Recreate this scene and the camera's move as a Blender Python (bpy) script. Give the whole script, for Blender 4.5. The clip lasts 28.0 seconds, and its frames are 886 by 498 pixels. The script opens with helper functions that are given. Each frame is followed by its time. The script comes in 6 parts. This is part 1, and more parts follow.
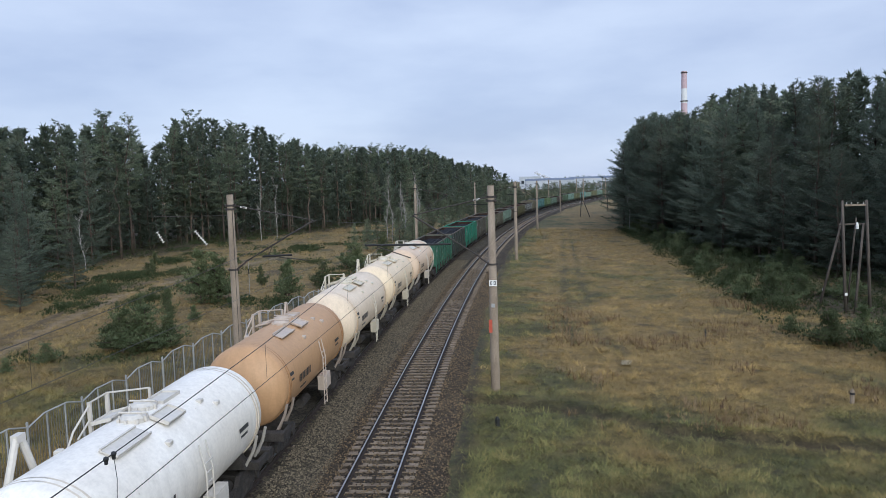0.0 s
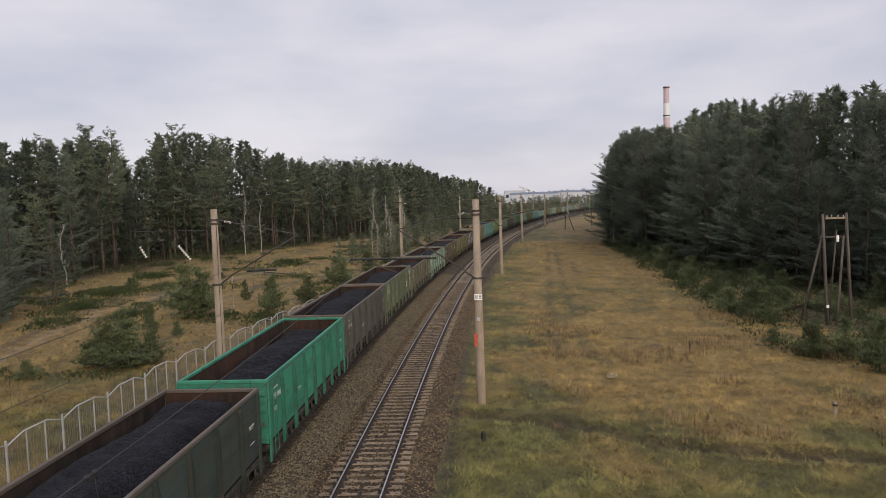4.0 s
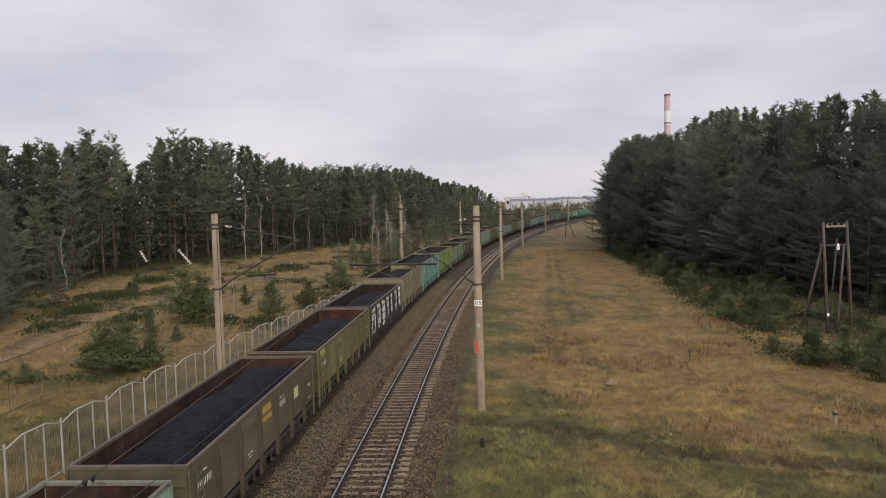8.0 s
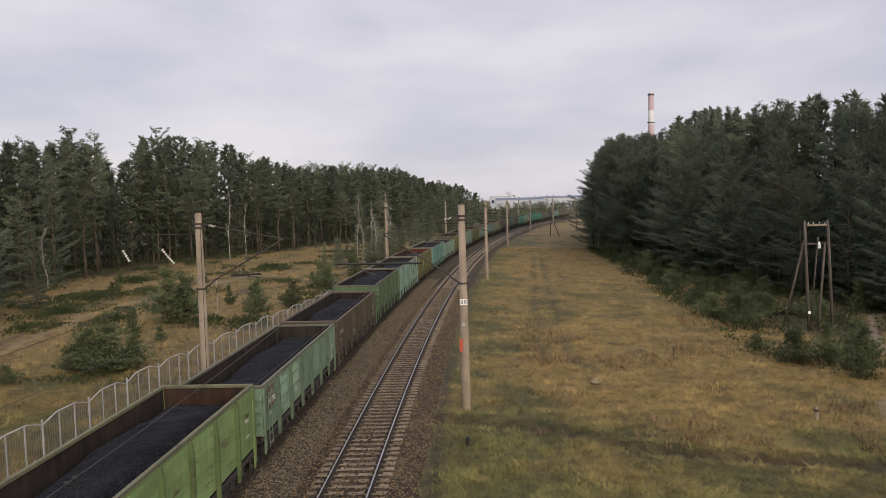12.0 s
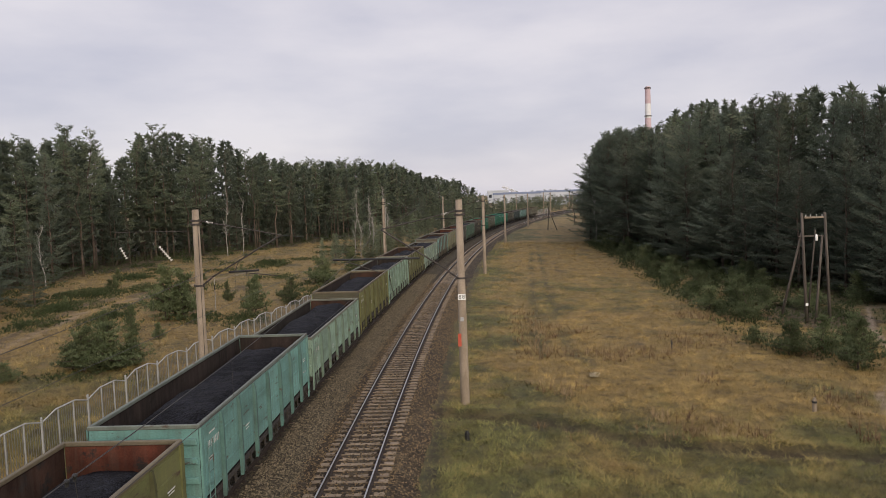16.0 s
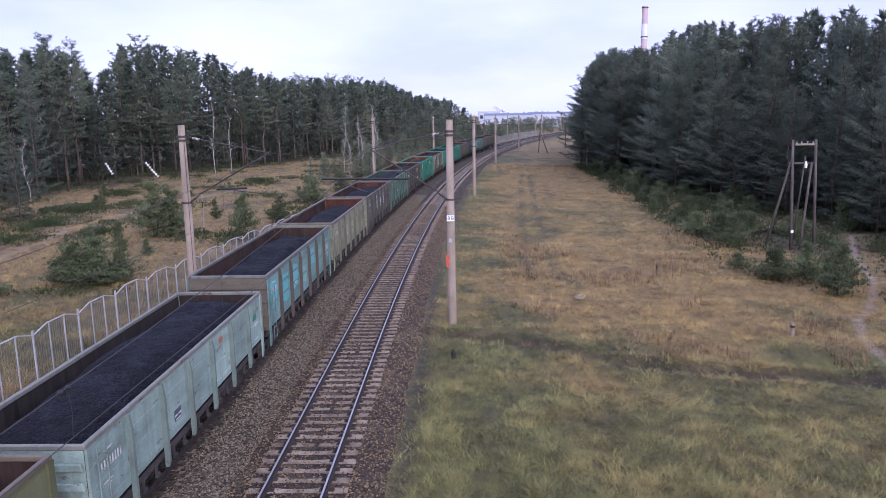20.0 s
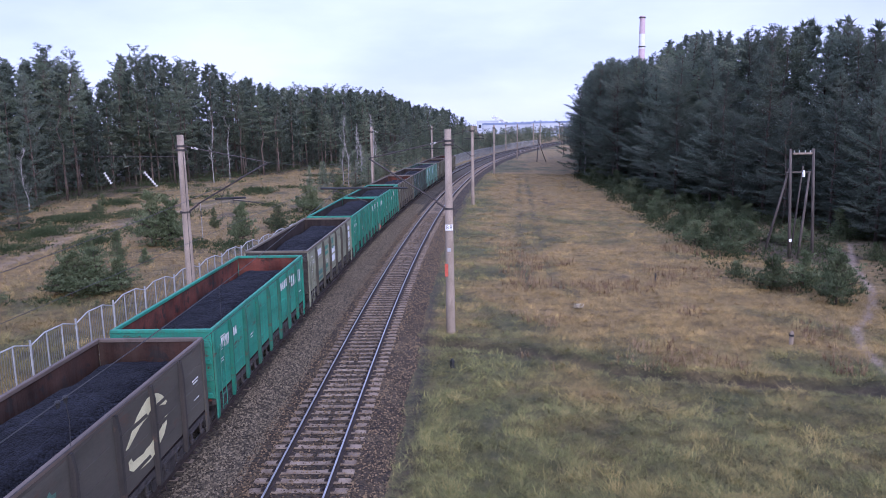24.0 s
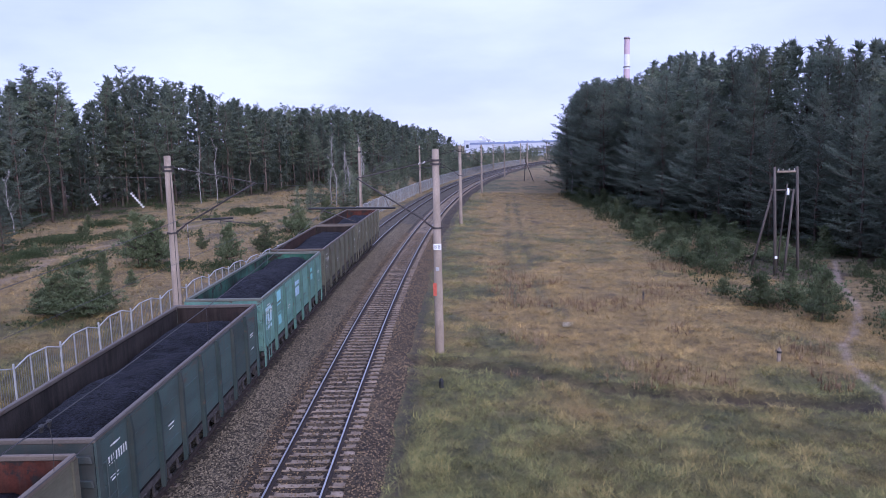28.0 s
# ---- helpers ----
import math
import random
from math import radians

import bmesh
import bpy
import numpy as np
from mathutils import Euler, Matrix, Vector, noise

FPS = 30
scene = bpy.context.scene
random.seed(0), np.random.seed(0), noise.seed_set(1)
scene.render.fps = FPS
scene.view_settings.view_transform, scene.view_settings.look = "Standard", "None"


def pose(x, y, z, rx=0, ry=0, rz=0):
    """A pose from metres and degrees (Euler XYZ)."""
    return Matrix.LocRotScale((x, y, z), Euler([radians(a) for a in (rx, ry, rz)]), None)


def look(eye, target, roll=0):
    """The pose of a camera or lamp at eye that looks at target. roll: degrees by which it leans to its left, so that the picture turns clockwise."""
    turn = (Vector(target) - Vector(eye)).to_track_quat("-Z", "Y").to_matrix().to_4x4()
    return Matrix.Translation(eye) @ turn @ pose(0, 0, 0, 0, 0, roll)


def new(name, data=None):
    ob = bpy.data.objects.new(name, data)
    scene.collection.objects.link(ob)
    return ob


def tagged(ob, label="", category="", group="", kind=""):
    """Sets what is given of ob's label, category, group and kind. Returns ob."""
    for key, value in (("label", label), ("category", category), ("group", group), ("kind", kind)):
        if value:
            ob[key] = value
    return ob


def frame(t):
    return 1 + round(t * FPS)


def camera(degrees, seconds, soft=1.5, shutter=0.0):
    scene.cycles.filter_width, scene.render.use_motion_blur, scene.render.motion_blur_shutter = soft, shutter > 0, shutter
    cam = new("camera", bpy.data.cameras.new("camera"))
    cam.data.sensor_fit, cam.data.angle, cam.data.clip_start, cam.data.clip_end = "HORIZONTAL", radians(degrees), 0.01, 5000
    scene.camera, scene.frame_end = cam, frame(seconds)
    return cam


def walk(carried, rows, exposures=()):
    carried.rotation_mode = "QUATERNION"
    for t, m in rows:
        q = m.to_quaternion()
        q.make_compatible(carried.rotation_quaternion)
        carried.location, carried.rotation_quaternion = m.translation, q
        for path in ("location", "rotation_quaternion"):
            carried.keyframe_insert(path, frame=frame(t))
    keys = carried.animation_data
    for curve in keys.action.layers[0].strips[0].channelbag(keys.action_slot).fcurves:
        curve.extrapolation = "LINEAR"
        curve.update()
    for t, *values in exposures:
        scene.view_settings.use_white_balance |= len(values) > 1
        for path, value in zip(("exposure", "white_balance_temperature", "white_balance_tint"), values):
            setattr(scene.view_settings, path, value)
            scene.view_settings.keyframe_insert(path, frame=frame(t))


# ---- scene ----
# ---------------------------------------------------------------- camera
EYE = 9.45                      # above the rail heads, on the footbridge over the line
cam = camera(62.5, 28.0, soft=0.6)
# seconds, yaw, pitch, lean to the right
ROWS = [
    (0, 4.82, -5.22, 1.79),
    (0.5, 4.3, -5.35, 1.69),
    (1, 4.41, -4.19, 1.75),
    (1.5, 3.8, -3.43, 1.98),
    (2, 3.33, -2.97, 2.19),
    (2.5, 3.4, -3.42, 2.13),
    (3, 3.52, -3.6, 1.91),
    (3.5, 3.62, -4.2, 1.91),
    (5.5, 3.64, -3.98, 1.77),
    (6, 3.7, -4.01, 1.71),
    (6.5, 2.58, -3.38, 1.64),
    (7, 2.75, -3.77, 1.71),
    (7.5, 2.97, -3.5, 1.57),
    (8, 3.63, -3.7, 1.54),
    (8.5, 3.74, -2.54, 1.67),
    (9, 2.92, -3.77, 1.56),
    (9.5, 2.43, -3.74, 1.58),
    (10, 2.32, -4.09, 1.33),
    (10.5, 2.36, -4.48, 1.32),
    (11, 2.41, -4.46, 1.51),
    (11.5, 2.6, -4.01, 1.49),
    (12, 2.47, -3.8, 1.57),
    (12.5, 2.53, -4.14, 1.56),
    (14.5, 2.48, -3.68, 1.81),
    (15, 2.42, -4.33, 1.75),
    (15.5, 2.31, -3.87, 1.9),
    (16, 2.31, -4.2, 1.98),
    (16.5, 1.87, -3.29, 1.97),
    (17, 1.29, -4.11, 1.87),
    (17.5, 1.22, -5.46, 1.71),
    (18, 1.39, -7.98, 1.44),
    (18.5, 1.84, -9.11, 1.3),
    (19, 1.7, -9.23, 0.97),
    (19.5, 1.54, -9.79, 0.74),
    (20, 1.6, -10.4, 0.94),
    (20.5, 1.5, -10.02, 1.01),
    (21, 1.63, -9.89, 1.02),
    (21.5, 1.57, -9.67, 0.95),
    (23.5, 1.74, -9.98, 0.95),
    (24, 1.48, -9.68, 0.98),
    (24.5, 1.21, -9.19, 1.1),
    (25, 0.59, -9.56, 0.79),
    (25.5, 0.72, -9.98, 1.06),
    (26, 0.84, -9.51, 1.04),
    (26.5, 0.92, -8.36, 1.13),
    (27, 0.79, -8.17, 1.28),
    (27.5, 0.71, -8.63, 1.29),
    (28, 0.52, -8.18, 1.2),
]
WALK = [(t, pose(0, 0, EYE, 90 + p, 0, yaw) @ pose(0, 0, 0, 0, 0, -r)) for t, yaw, p, r in ROWS]
EXPOSURES = [(0, -0.02, 5620, 4), (1.0, -0.06, 5480, 3.5), (2.0, -0.18, 5300, 4), (2.5, -0.2, 5300, 4), (3.0, -0.15, 5850, 6), (3.3, -0.08, 6400, 8), (3.7, -0.04, 6950, 11), (5.5, -0.02, 7200, 12),
             (17.4, -0.02, 7200, 12), (18.0, 0.12, 7150, 15), (18.6, 0.37, 6400, 23), (19.4, 0.49, 5500, 31), (24, 0.49, 5050, 31), (28, 0.37, 5050, 31)]
walk(cam, WALK, EXPOSURES)

# ---------------------------------------------------------------- sky and sun
SUN_AZ, SUN_EL = 155.0, 21.0


def make_world():
    w = bpy.data.worlds.new("overcast_sky")
    w.use_nodes = True
    scene.world = w
    nt = w.node_tree
    nt.nodes.clear()
    out = nt.nodes.new("ShaderNodeOutputWorld")
    sky = nt.nodes.new("ShaderNodeTexSky")
    sky.sky_type, sky.sun_disc = "NISHITA", False
    sky.sun_elevation, sky.sun_rotation = radians(SUN_EL), radians(SUN_AZ)
    clear = nt.nodes.new("ShaderNodeBackground")
    clear.inputs["Strength"].default_value = 0.10
    nt.links.new(sky.outputs[0], clear.inputs["Color"])
    tc = nt.nodes.new("ShaderNodeTexCoord")
    mp = nt.nodes.new("ShaderNodeMapping")
    mp.inputs["Scale"].default_value = (1.0, 1.0, 3.2)
    nt.links.new(tc.outputs["Generated"], mp.inputs["Vector"])
    n = nt.nodes.new("ShaderNodeTexNoise")
    n.inputs["Scale"].default_value, n.inputs["Detail"].default_value = 2.6, 6
    n.inputs["Roughness"].default_value = 0.5
    nt.links.new(mp.outputs[0], n.inputs["Vector"])
    ramp = nt.nodes.new("ShaderNodeValToRGB")
    ramp.color_ramp.elements[0].position, ramp.color_ramp.elements[0].color = 0.36, (0.595, 0.628, 0.80, 1)
    ramp.color_ramp.elements[1].position, ramp.color_ramp.elements[1].color = 0.62, (0.80, 0.815, 0.95, 1)
    nt.links.new(n.outputs["Fac"], ramp.inputs[0])
    # an overcast sky is brighter overhead than at the horizon
    sep = nt.nodes.new("ShaderNodeSeparateXYZ")
    nt.links.new(tc.outputs["Generated"], sep.inputs[0])
    rise = nt.nodes.new("ShaderNodeMapRange")
    rise.inputs["From Min"].default_value, rise.inputs["From Max"].default_value = 0.30, 1.0
    rise.inputs["To Min"].default_value, rise.inputs["To Max"].default_value = 0.95, 1.75
    nt.links.new(sep.outputs["Z"], rise.inputs["Value"])
    cloud = nt.nodes.new("ShaderNodeBackground")
    nt.links.new(rise.outputs[0], cloud.inputs["Strength"])
    nt.links.new(ramp.outputs[0], cloud.inputs["Color"])
    mix = nt.nodes.new("ShaderNodeMixShader")
    mix.inputs[0].default_value = 0.88
    nt.links.new(clear.outputs[0], mix.inputs[1])
    nt.links.new(cloud.outputs[0], mix.inputs[2])
    nt.links.new(mix.outputs[0], out.inputs["Surface"])


make_world()
sun = new("sun", bpy.data.lights.new("sun", "SUN"))
sun.data.energy, sun.data.angle, sun.data.color = 2.4, radians(40), (1.0, 0.91, 0.77)
sun.matrix_world = look((0, 0, 80), (0 - 60 * math.sin(radians(SUN_AZ)), -60 * math.cos(radians(SUN_AZ)), 80 - 60 * math.tan(radians(SUN_EL))))


# ---------------------------------------------------------------- materials
def material(name, colours, scale=3.0, rough=0.85, bump=0.0, bump_scale=40.0, metal=0.0, detail=6, stretch=(1, 1, 1), tint=False, fine=0.25, vary=0.0, wear=None, wear_at=0.6, spec=0.4, leaf=0.0, streak=0.0, cells=0.0, cell_range=(0.5, 1.5)):
    """Noise between two or three colours at one scale, a finer grain over it, relief; tint: the object's own colour times the noise."""
    m = bpy.data.materials.new(name)
    m.use_nodes = True
    nt = m.node_tree
    bs = nt.nodes["Principled BSDF"]
    bs.inputs["Roughness"].default_value = rough
    bs.inputs["Metallic"].default_value = metal
    bs.inputs["Specular IOR Level"].default_value = spec
    L = nt.links.new
    tc = nt.nodes.new("ShaderNodeTexCoord")
    mp = nt.nodes.new("ShaderNodeMapping")
    mp.inputs["Scale"].default_value = stretch
    oi = nt.nodes.new("ShaderNodeObjectInfo")
    shift = nt.nodes.new("ShaderNodeVectorMath")
    shift.operation = "MULTIPLY_ADD"
    L(oi.outputs["Random"], shift.inputs[0])
    shift.inputs[1].default_value = (37.0, 91.0, 53.0)
    L(tc.outputs["Object"], shift.inputs[2])
    L(shift.outputs[0], mp.inputs["Vector"])
    n1 = nt.nodes.new("ShaderNodeTexNoise")
    n1.inputs["Scale"].default_value, n1.inputs["Detail"].default_value = scale, detail
    L(mp.outputs[0], n1.inputs["Vector"])
    ramp = nt.nodes.new("ShaderNodeValToRGB")
    els = ramp.color_ramp.elements
    els[0].position, els[1].position = 0.32, 0.68
    els[0].color, els[1].color = (*colours[0], 1), (*colours[-1], 1)
    if len(colours) == 3:
        e = els.new(0.5)
        e.color = (*colours[1], 1)
    L(n1.outputs["Fac"], ramp.inputs[0])
    col = ramp.outputs[0]

    def mult(a, b, fac=1.0):
        x = nt.nodes.new("ShaderNodeMix")
        x.data_type, x.blend_type = "RGBA", "MULTIPLY"
        x.inputs[0].default_value = fac
        L(a, x.inputs[6])
        L(b, x.inputs[7])
        return x.outputs[2]

    if tint:
        col = mult(col, oi.outputs["Color"])
    n2 = nt.nodes.new("ShaderNodeTexNoise")
    n2.inputs["Scale"].default_value, n2.inputs["Detail"].default_value = bump_scale, 4
    L(mp.outputs[0], n2.inputs["Vector"])
    if fine:
        g = nt.nodes.new("ShaderNodeMapRange")
        g.inputs["From Min"].default_value, g.inputs["From Max"].default_value = 0.3, 0.7
        g.inputs["To Min"].default_value, g.inputs["To Max"].default_value = 1 - fine, 1 + fine
        L(n2.outputs["Fac"], g.inputs["Value"])
        col = mult(col, g.outputs[0])
    if vary:
        g = nt.nodes.new("ShaderNodeMapRange")
        g.inputs["To Min"].default_value, g.inputs["To Max"].default_value = 1 - vary, 1 + vary
        L(oi.outputs["Random"], g.inputs["Value"])
        col = mult(col, g.outputs[0])
    if wear:
        n3 = nt.nodes.new("ShaderNodeTexNoise")
        n3.inputs["Scale"].default_value, n3.inputs["Detail"].default_value = 1.7, 9
        n3.inputs["Roughness"].default_value = 0.72
        L(mp.outputs[0], n3.inputs["Vector"])
        st = nt.nodes.new("ShaderNodeMapRange")
        st.inputs["From Min"].default_value, st.inputs["From Max"].default_value = wear_at, wear_at + 0.07
        L(n3.outputs["Fac"], st.inputs["Value"])
        x = nt.nodes.new("ShaderNodeMix")
        x.data_type = "RGBA"
        L(st.outputs[0], x.inputs[0])
        L(col, x.inputs[6])
        x.inputs[7].default_value = (*wear, 1)
        col = x.outputs[2]
    if streak:
        # dirt that has run down the sheet
        ms = nt.nodes.new("ShaderNodeMapping")
        ms.inputs["Scale"].default_value = (5.0, 5.0, 0.35)
        L(shift.outputs[0], ms.inputs["Vector"])
        ns = nt.nodes.new("ShaderNodeTexNoise")
        ns.inputs["Scale"].default_value, ns.inputs["Detail"].default_value = 1.0, 8
        ns.inputs["Roughness"].default_value = 0.65
        L(ms.outputs[0], ns.inputs["Vector"])
        rs = nt.nodes.new("ShaderNodeMapRange")
        rs.inputs["From Min"].default_value, rs.inputs["From Max"].default_value = 0.42, 0.68
        rs.inputs["To Max"].default_value = streak
        L(ns.outputs["Fac"], rs.inputs["Value"])
        x = nt.nodes.new("ShaderNodeMix")
        x.data_type = "RGBA"
        L(rs.outputs[0], x.inputs[0])
        L(col, x.inputs[6])
        x.inputs[7].default_value = (0.075, 0.06, 0.048, 1)
        col = x.outputs[2]
    lump = None
    if cells:
        # single stones: a shade for each, dark joints between them
        vo = nt.nodes.new("ShaderNodeTexVoronoi")
        vo.inputs["Scale"].default_value = cells
        L(mp.outputs[0], vo.inputs["Vector"])
        sc = nt.nodes.new("ShaderNodeSeparateColor")
        L(vo.outputs["Color"], sc.inputs[0])
        g = nt.nodes.new("ShaderNodeMapRange")
        g.inputs["To Min"].default_value, g.inputs["To Max"].default_value = cell_range
        L(sc.outputs[0], g.inputs["Value"])
        col = mult(col, g.outputs[0])
        lump = vo.outputs["Distance"]
    L(col, bs.inputs["Base Color"])
    if leaf:
        tr = nt.nodes.new("ShaderNodeBsdfTranslucent")
        L(col, tr.inputs["Color"])
        ms = nt.nodes.new("ShaderNodeMixShader")
        ms.inputs[0].default_value = leaf
        L(bs.outputs[0], ms.inputs[1])
        L(tr.outputs[0], ms.inputs[2])
        L(ms.outputs[0], nt.nodes["Material Output"].inputs["Surface"])
    if bump:
        b = nt.nodes.new("ShaderNodeBump")
        b.inputs["Strength"].default_value, b.inputs["Distance"].default_value = min(1.0, bump), 0.02 * max(1.0, bump)
        if lump:
            b.invert = True
            b.inputs["Distance"].default_value = 0.05
        L(lump or n2.outputs["Fac"], b.inputs["Height"])
        L(b.outputs[0], bs.inputs["Normal"])
    return m


M = {
    "paint": material("wagon_paint", [(0.74, 0.735, 0.72), (1.0, 1.0, 1.0), (1.12, 1.11, 1.07)], 0.9, 0.62, 0.15, 18, tint=True, fine=0.12, stretch=(1, 0.45, 1.9), wear=(0.07, 0.046, 0.033), wear_at=0.585, streak=0.36, spec=0.3),
    "inner": material("wagon_interior", [(0.15, 0.138, 0.133), (0.36, 0.35, 0.34), (0.62, 0.58, 0.55)], 0.9, 0.9, 0.2, 18, tint=True, fine=0.18, wear=(0.020, 0.0165, 0.0155), wear_at=0.53, spec=0.2, streak=0.3),
    "grime": material("underframe_grime", [(0.0208, 0.0192, 0.0176), (0.0496, 0.0424, 0.0376)], 4, 0.85, 0.4, 30),
    "wheel": material("wheel_steel", [(0.05, 0.045, 0.04), (0.11, 0.10, 0.09)], 5, 0.55, 0.1, 30, metal=0.5),
    # the coal's blue cast is reflected sky, put into its base colour
    "coal": material("coal", [(0.0021, 0.002328, 0.00352), (0.0036, 0.00388, 0.005632), (0.0066, 0.007275, 0.01003)], 1.2, 0.8, 1.0, 30, fine=0.4, spec=0.16, cells=16.0, cell_range=(0.35, 2.8)),
    "mark": material("stencil_paint", [(0.42, 0.43, 0.41), (0.60, 0.60, 0.58)], 6, 0.7, fine=0.2, wear=(0.22, 0.23, 0.21), wear_at=0.53),
    "patch": material("repainted_patch", [(0.85, 0.85, 0.85), (1.05, 1.05, 1.05)], 3, 0.65, tint=True, fine=0.15, wear=(0.12, 0.09, 0.07), wear_at=0.62),
    "tank": material("tank_paint", [(0.86, 0.84, 0.81), (1.0, 1.0, 1.0)], 0.5, 0.5, 0.05, 14, tint=True, fine=0.05, stretch=(1, 0.6, 1), streak=0.13, wear=(0.40, 0.30, 0.22), wear_at=0.68),
    "rail_side": material("rail_rust", [(0.017, 0.012, 0.0095), (0.036, 0.025, 0.019)], 8, 0.8, 0.2, 60),
    "rail_head": material("rail_head_steel", [(0.3444, 0.3362, 0.328), (0.4428, 0.4346, 0.4264)], 3, 0.36, 0.0, 30, metal=1.0, fine=0.05),
    "sleeper": material("sleeper_concrete", [(0.1317, 0.0983, 0.06739), (0.2404, 0.1902, 0.1357)], 3, 0.9, 0.4, 45, vary=0.2),
    "ballast": material("ballast_stone_bed", [(0.02027, 0.01346, 0.00678), (0.0377, 0.02625, 0.01356), (0.06361, 0.04667, 0.02542)], 1.1, 0.95, 1.0, 22, fine=0.3, cells=12.0, cell_range=(0.25, 1.75)),
    "ballast_grey": material("grey_ballast_bed", [(0.03063, 0.02332, 0.01318), (0.04765, 0.03798, 0.02284), (0.0726, 0.05968, 0.03778)], 1.5, 0.95, 0.4, 22, fine=0.25, cells=14.0, cell_range=(0.25, 1.9)),
    "concrete": material("pole_concrete", [(0.185, 0.145, 0.105), (0.29, 0.235, 0.178)], 2.2, 0.9, 0.3, 45, stretch=(1, 1, 0.35)),
    "fence": material("galvanised_fence", [(0.2696, 0.279, 0.2743), (0.3813, 0.3813, 0.372)], 2.0, 0.6, 0.1, 50),
    "picket": material("dull_zinc_bars", [(0.1175, 0.121, 0.1175), (0.1728, 0.1728, 0.1693)], 2.0, 0.7, 0.1, 50),
    "steel": material("dark_bracket_steel", [(0.025, 0.022, 0.02), (0.06, 0.05, 0.045)], 5, 0.7, 0.2, 50),
    "wire": material("wire_copper_dark", [(0.02, 0.02, 0.02), (0.035, 0.033, 0.03)], 5, 0.6),
    "insulator": material("porcelain", [(0.62, 0.60, 0.56), (0.78, 0.76, 0.72)], 5, 0.25, fine=0.05),
    "brown_glaze": material("brown_glazed_porcelain", [(0.10, 0.06, 0.045), (0.2, 0.14, 0.11)], 5, 0.3, fine=0.05),
    "wood": material("weathered_pole_wood", [(0.055, 0.046, 0.038), (0.125, 0.105, 0.088)], 3, 0.9, 0.4, 40, stretch=(3, 3, 0.3)),
    "bark": material("pine_bark", [(0.0496, 0.03848, 0.0315), (0.116, 0.0851, 0.0644)], 4, 0.95, 0.6, 25, stretch=(1, 1, 0.4), vary=0.35),
    "birch": material("birch_bark", [(0.19, 0.175, 0.16), (0.40, 0.38, 0.35)], 4, 0.85, 0.3, 25, stretch=(1, 1, 3)),
    "needle": material("pine_needles", [(0.098, 0.126, 0.08056), (0.155, 0.185, 0.1187), (0.232, 0.248, 0.1611)], 0.35, 0.8, vary=0.3, fine=0.25, bump_scale=4, spec=0.15, leaf=0.45),
    # blue raised a little here: haze over the woods, tinted into the needles
    "needle_dark": material("dark_pine_needles", [(0.086, 0.11, 0.0836), (0.13, 0.157, 0.1155), (0.195, 0.214, 0.1562)], 0.3, 0.8, vary=0.3, fine=0.25, bump_scale=4, spec=0.15, leaf=0.45),
    "needle_young": material("young_pine_needles", [(0.07466, 0.09684, 0.04637), (0.1229, 0.1495, 0.07535), (0.1921, 0.2106, 0.1082)], 1.0, 0.8, vary=0.3, fine=0.25, bump_scale=8, spec=0.15, leaf=0.35),
    "white": material("white_enamel", [(0.72, 0.72, 0.70), (0.80, 0.80, 0.78)], 6, 0.5, fine=0.05),
    "black": material("black_paint", [(0.012, 0.012, 0.012), (0.02, 0.02, 0.02)], 6, 0.6),
    "red": material("faded_red_paint", [(0.36, 0.06, 0.035), (0.46, 0.10, 0.06)], 6, 0.7),
}

# ---------------------------------------------------------------- mesh helpers


def box(bm, c, s, m=None, taper=1.0):
    """A box of size s round c; taper narrows its top in x and y."""
    vs = []
    for k in (-0.5, 0.5):
        q = taper if k > 0 else 1.0
        for i, j in ((-0.5, -0.5), (0.5, -0.5), (0.5, 0.5), (-0.5, 0.5)):
            p = Vector((c[0] + i * s[0] * q, c[1] + j * s[1] * q, c[2] + k * s[2]))
            vs.append(bm.verts.new(m @ p if m else p))
    for f in ((3, 2, 1, 0), (4, 5, 6, 7), (0, 1, 5, 4), (1, 2, 6, 5), (2, 3, 7, 6), (3, 0, 4, 7)):
        bm.faces.new([vs[i] for i in f])
    return vs


def tube(bm, pts, r, seg=8, caps=True):
    """A round bar through points; r one radius or one for each point."""
    rs = r if isinstance(r, (list, tuple)) else [r] * len(pts)
    pts = [Vector(p) for p in pts]
    rings = []
    for i, p in enumerate(pts):
        d = (pts[min(i + 1, len(pts) - 1)] - pts[max(i - 1, 0)]).normalized()
        a = d.orthogonal().normalized() if abs(d.z) > 0.95 or abs(d.z) < 1e-6 and False else (Vector((0, 0, 1)).cross(d)).normalized() if abs(d.z) < 0.99 else Vector((1, 0, 0))
        b = d.cross(a)
        rings.append([bm.verts.new(p + rs[i] * (math.cos(2 * math.pi * k / seg) * a + math.sin(2 * math.pi * k / seg) * b)) for k in range(seg)])
    for u, v in zip(rings, rings[1:]):
        for k in range(seg):
            bm.faces.new((u[k], u[(k + 1) % seg], v[(k + 1) % seg], v[k]))
    if caps and seg > 2:
        bm.faces.new(rings[0][::-1])
        bm.faces.new(rings[-1])
    return rings


def mesh_of(name, bm, mat, smooth=False, bevel=0.0):
    if bevel:
        bmesh.ops.bevel(bm, geom=bm.edges[:], offset=bevel, segments=1, affect="EDGES", clamp_overlap=True)
    bmesh.ops.recalc_face_normals(bm, faces=bm.faces[:])
    me = bpy.data.meshes.new(name)
    bm.to_mesh(me)
    bm.free()
    me.materials.append(mat)
    if smooth:
        me.shade_smooth()
    return me


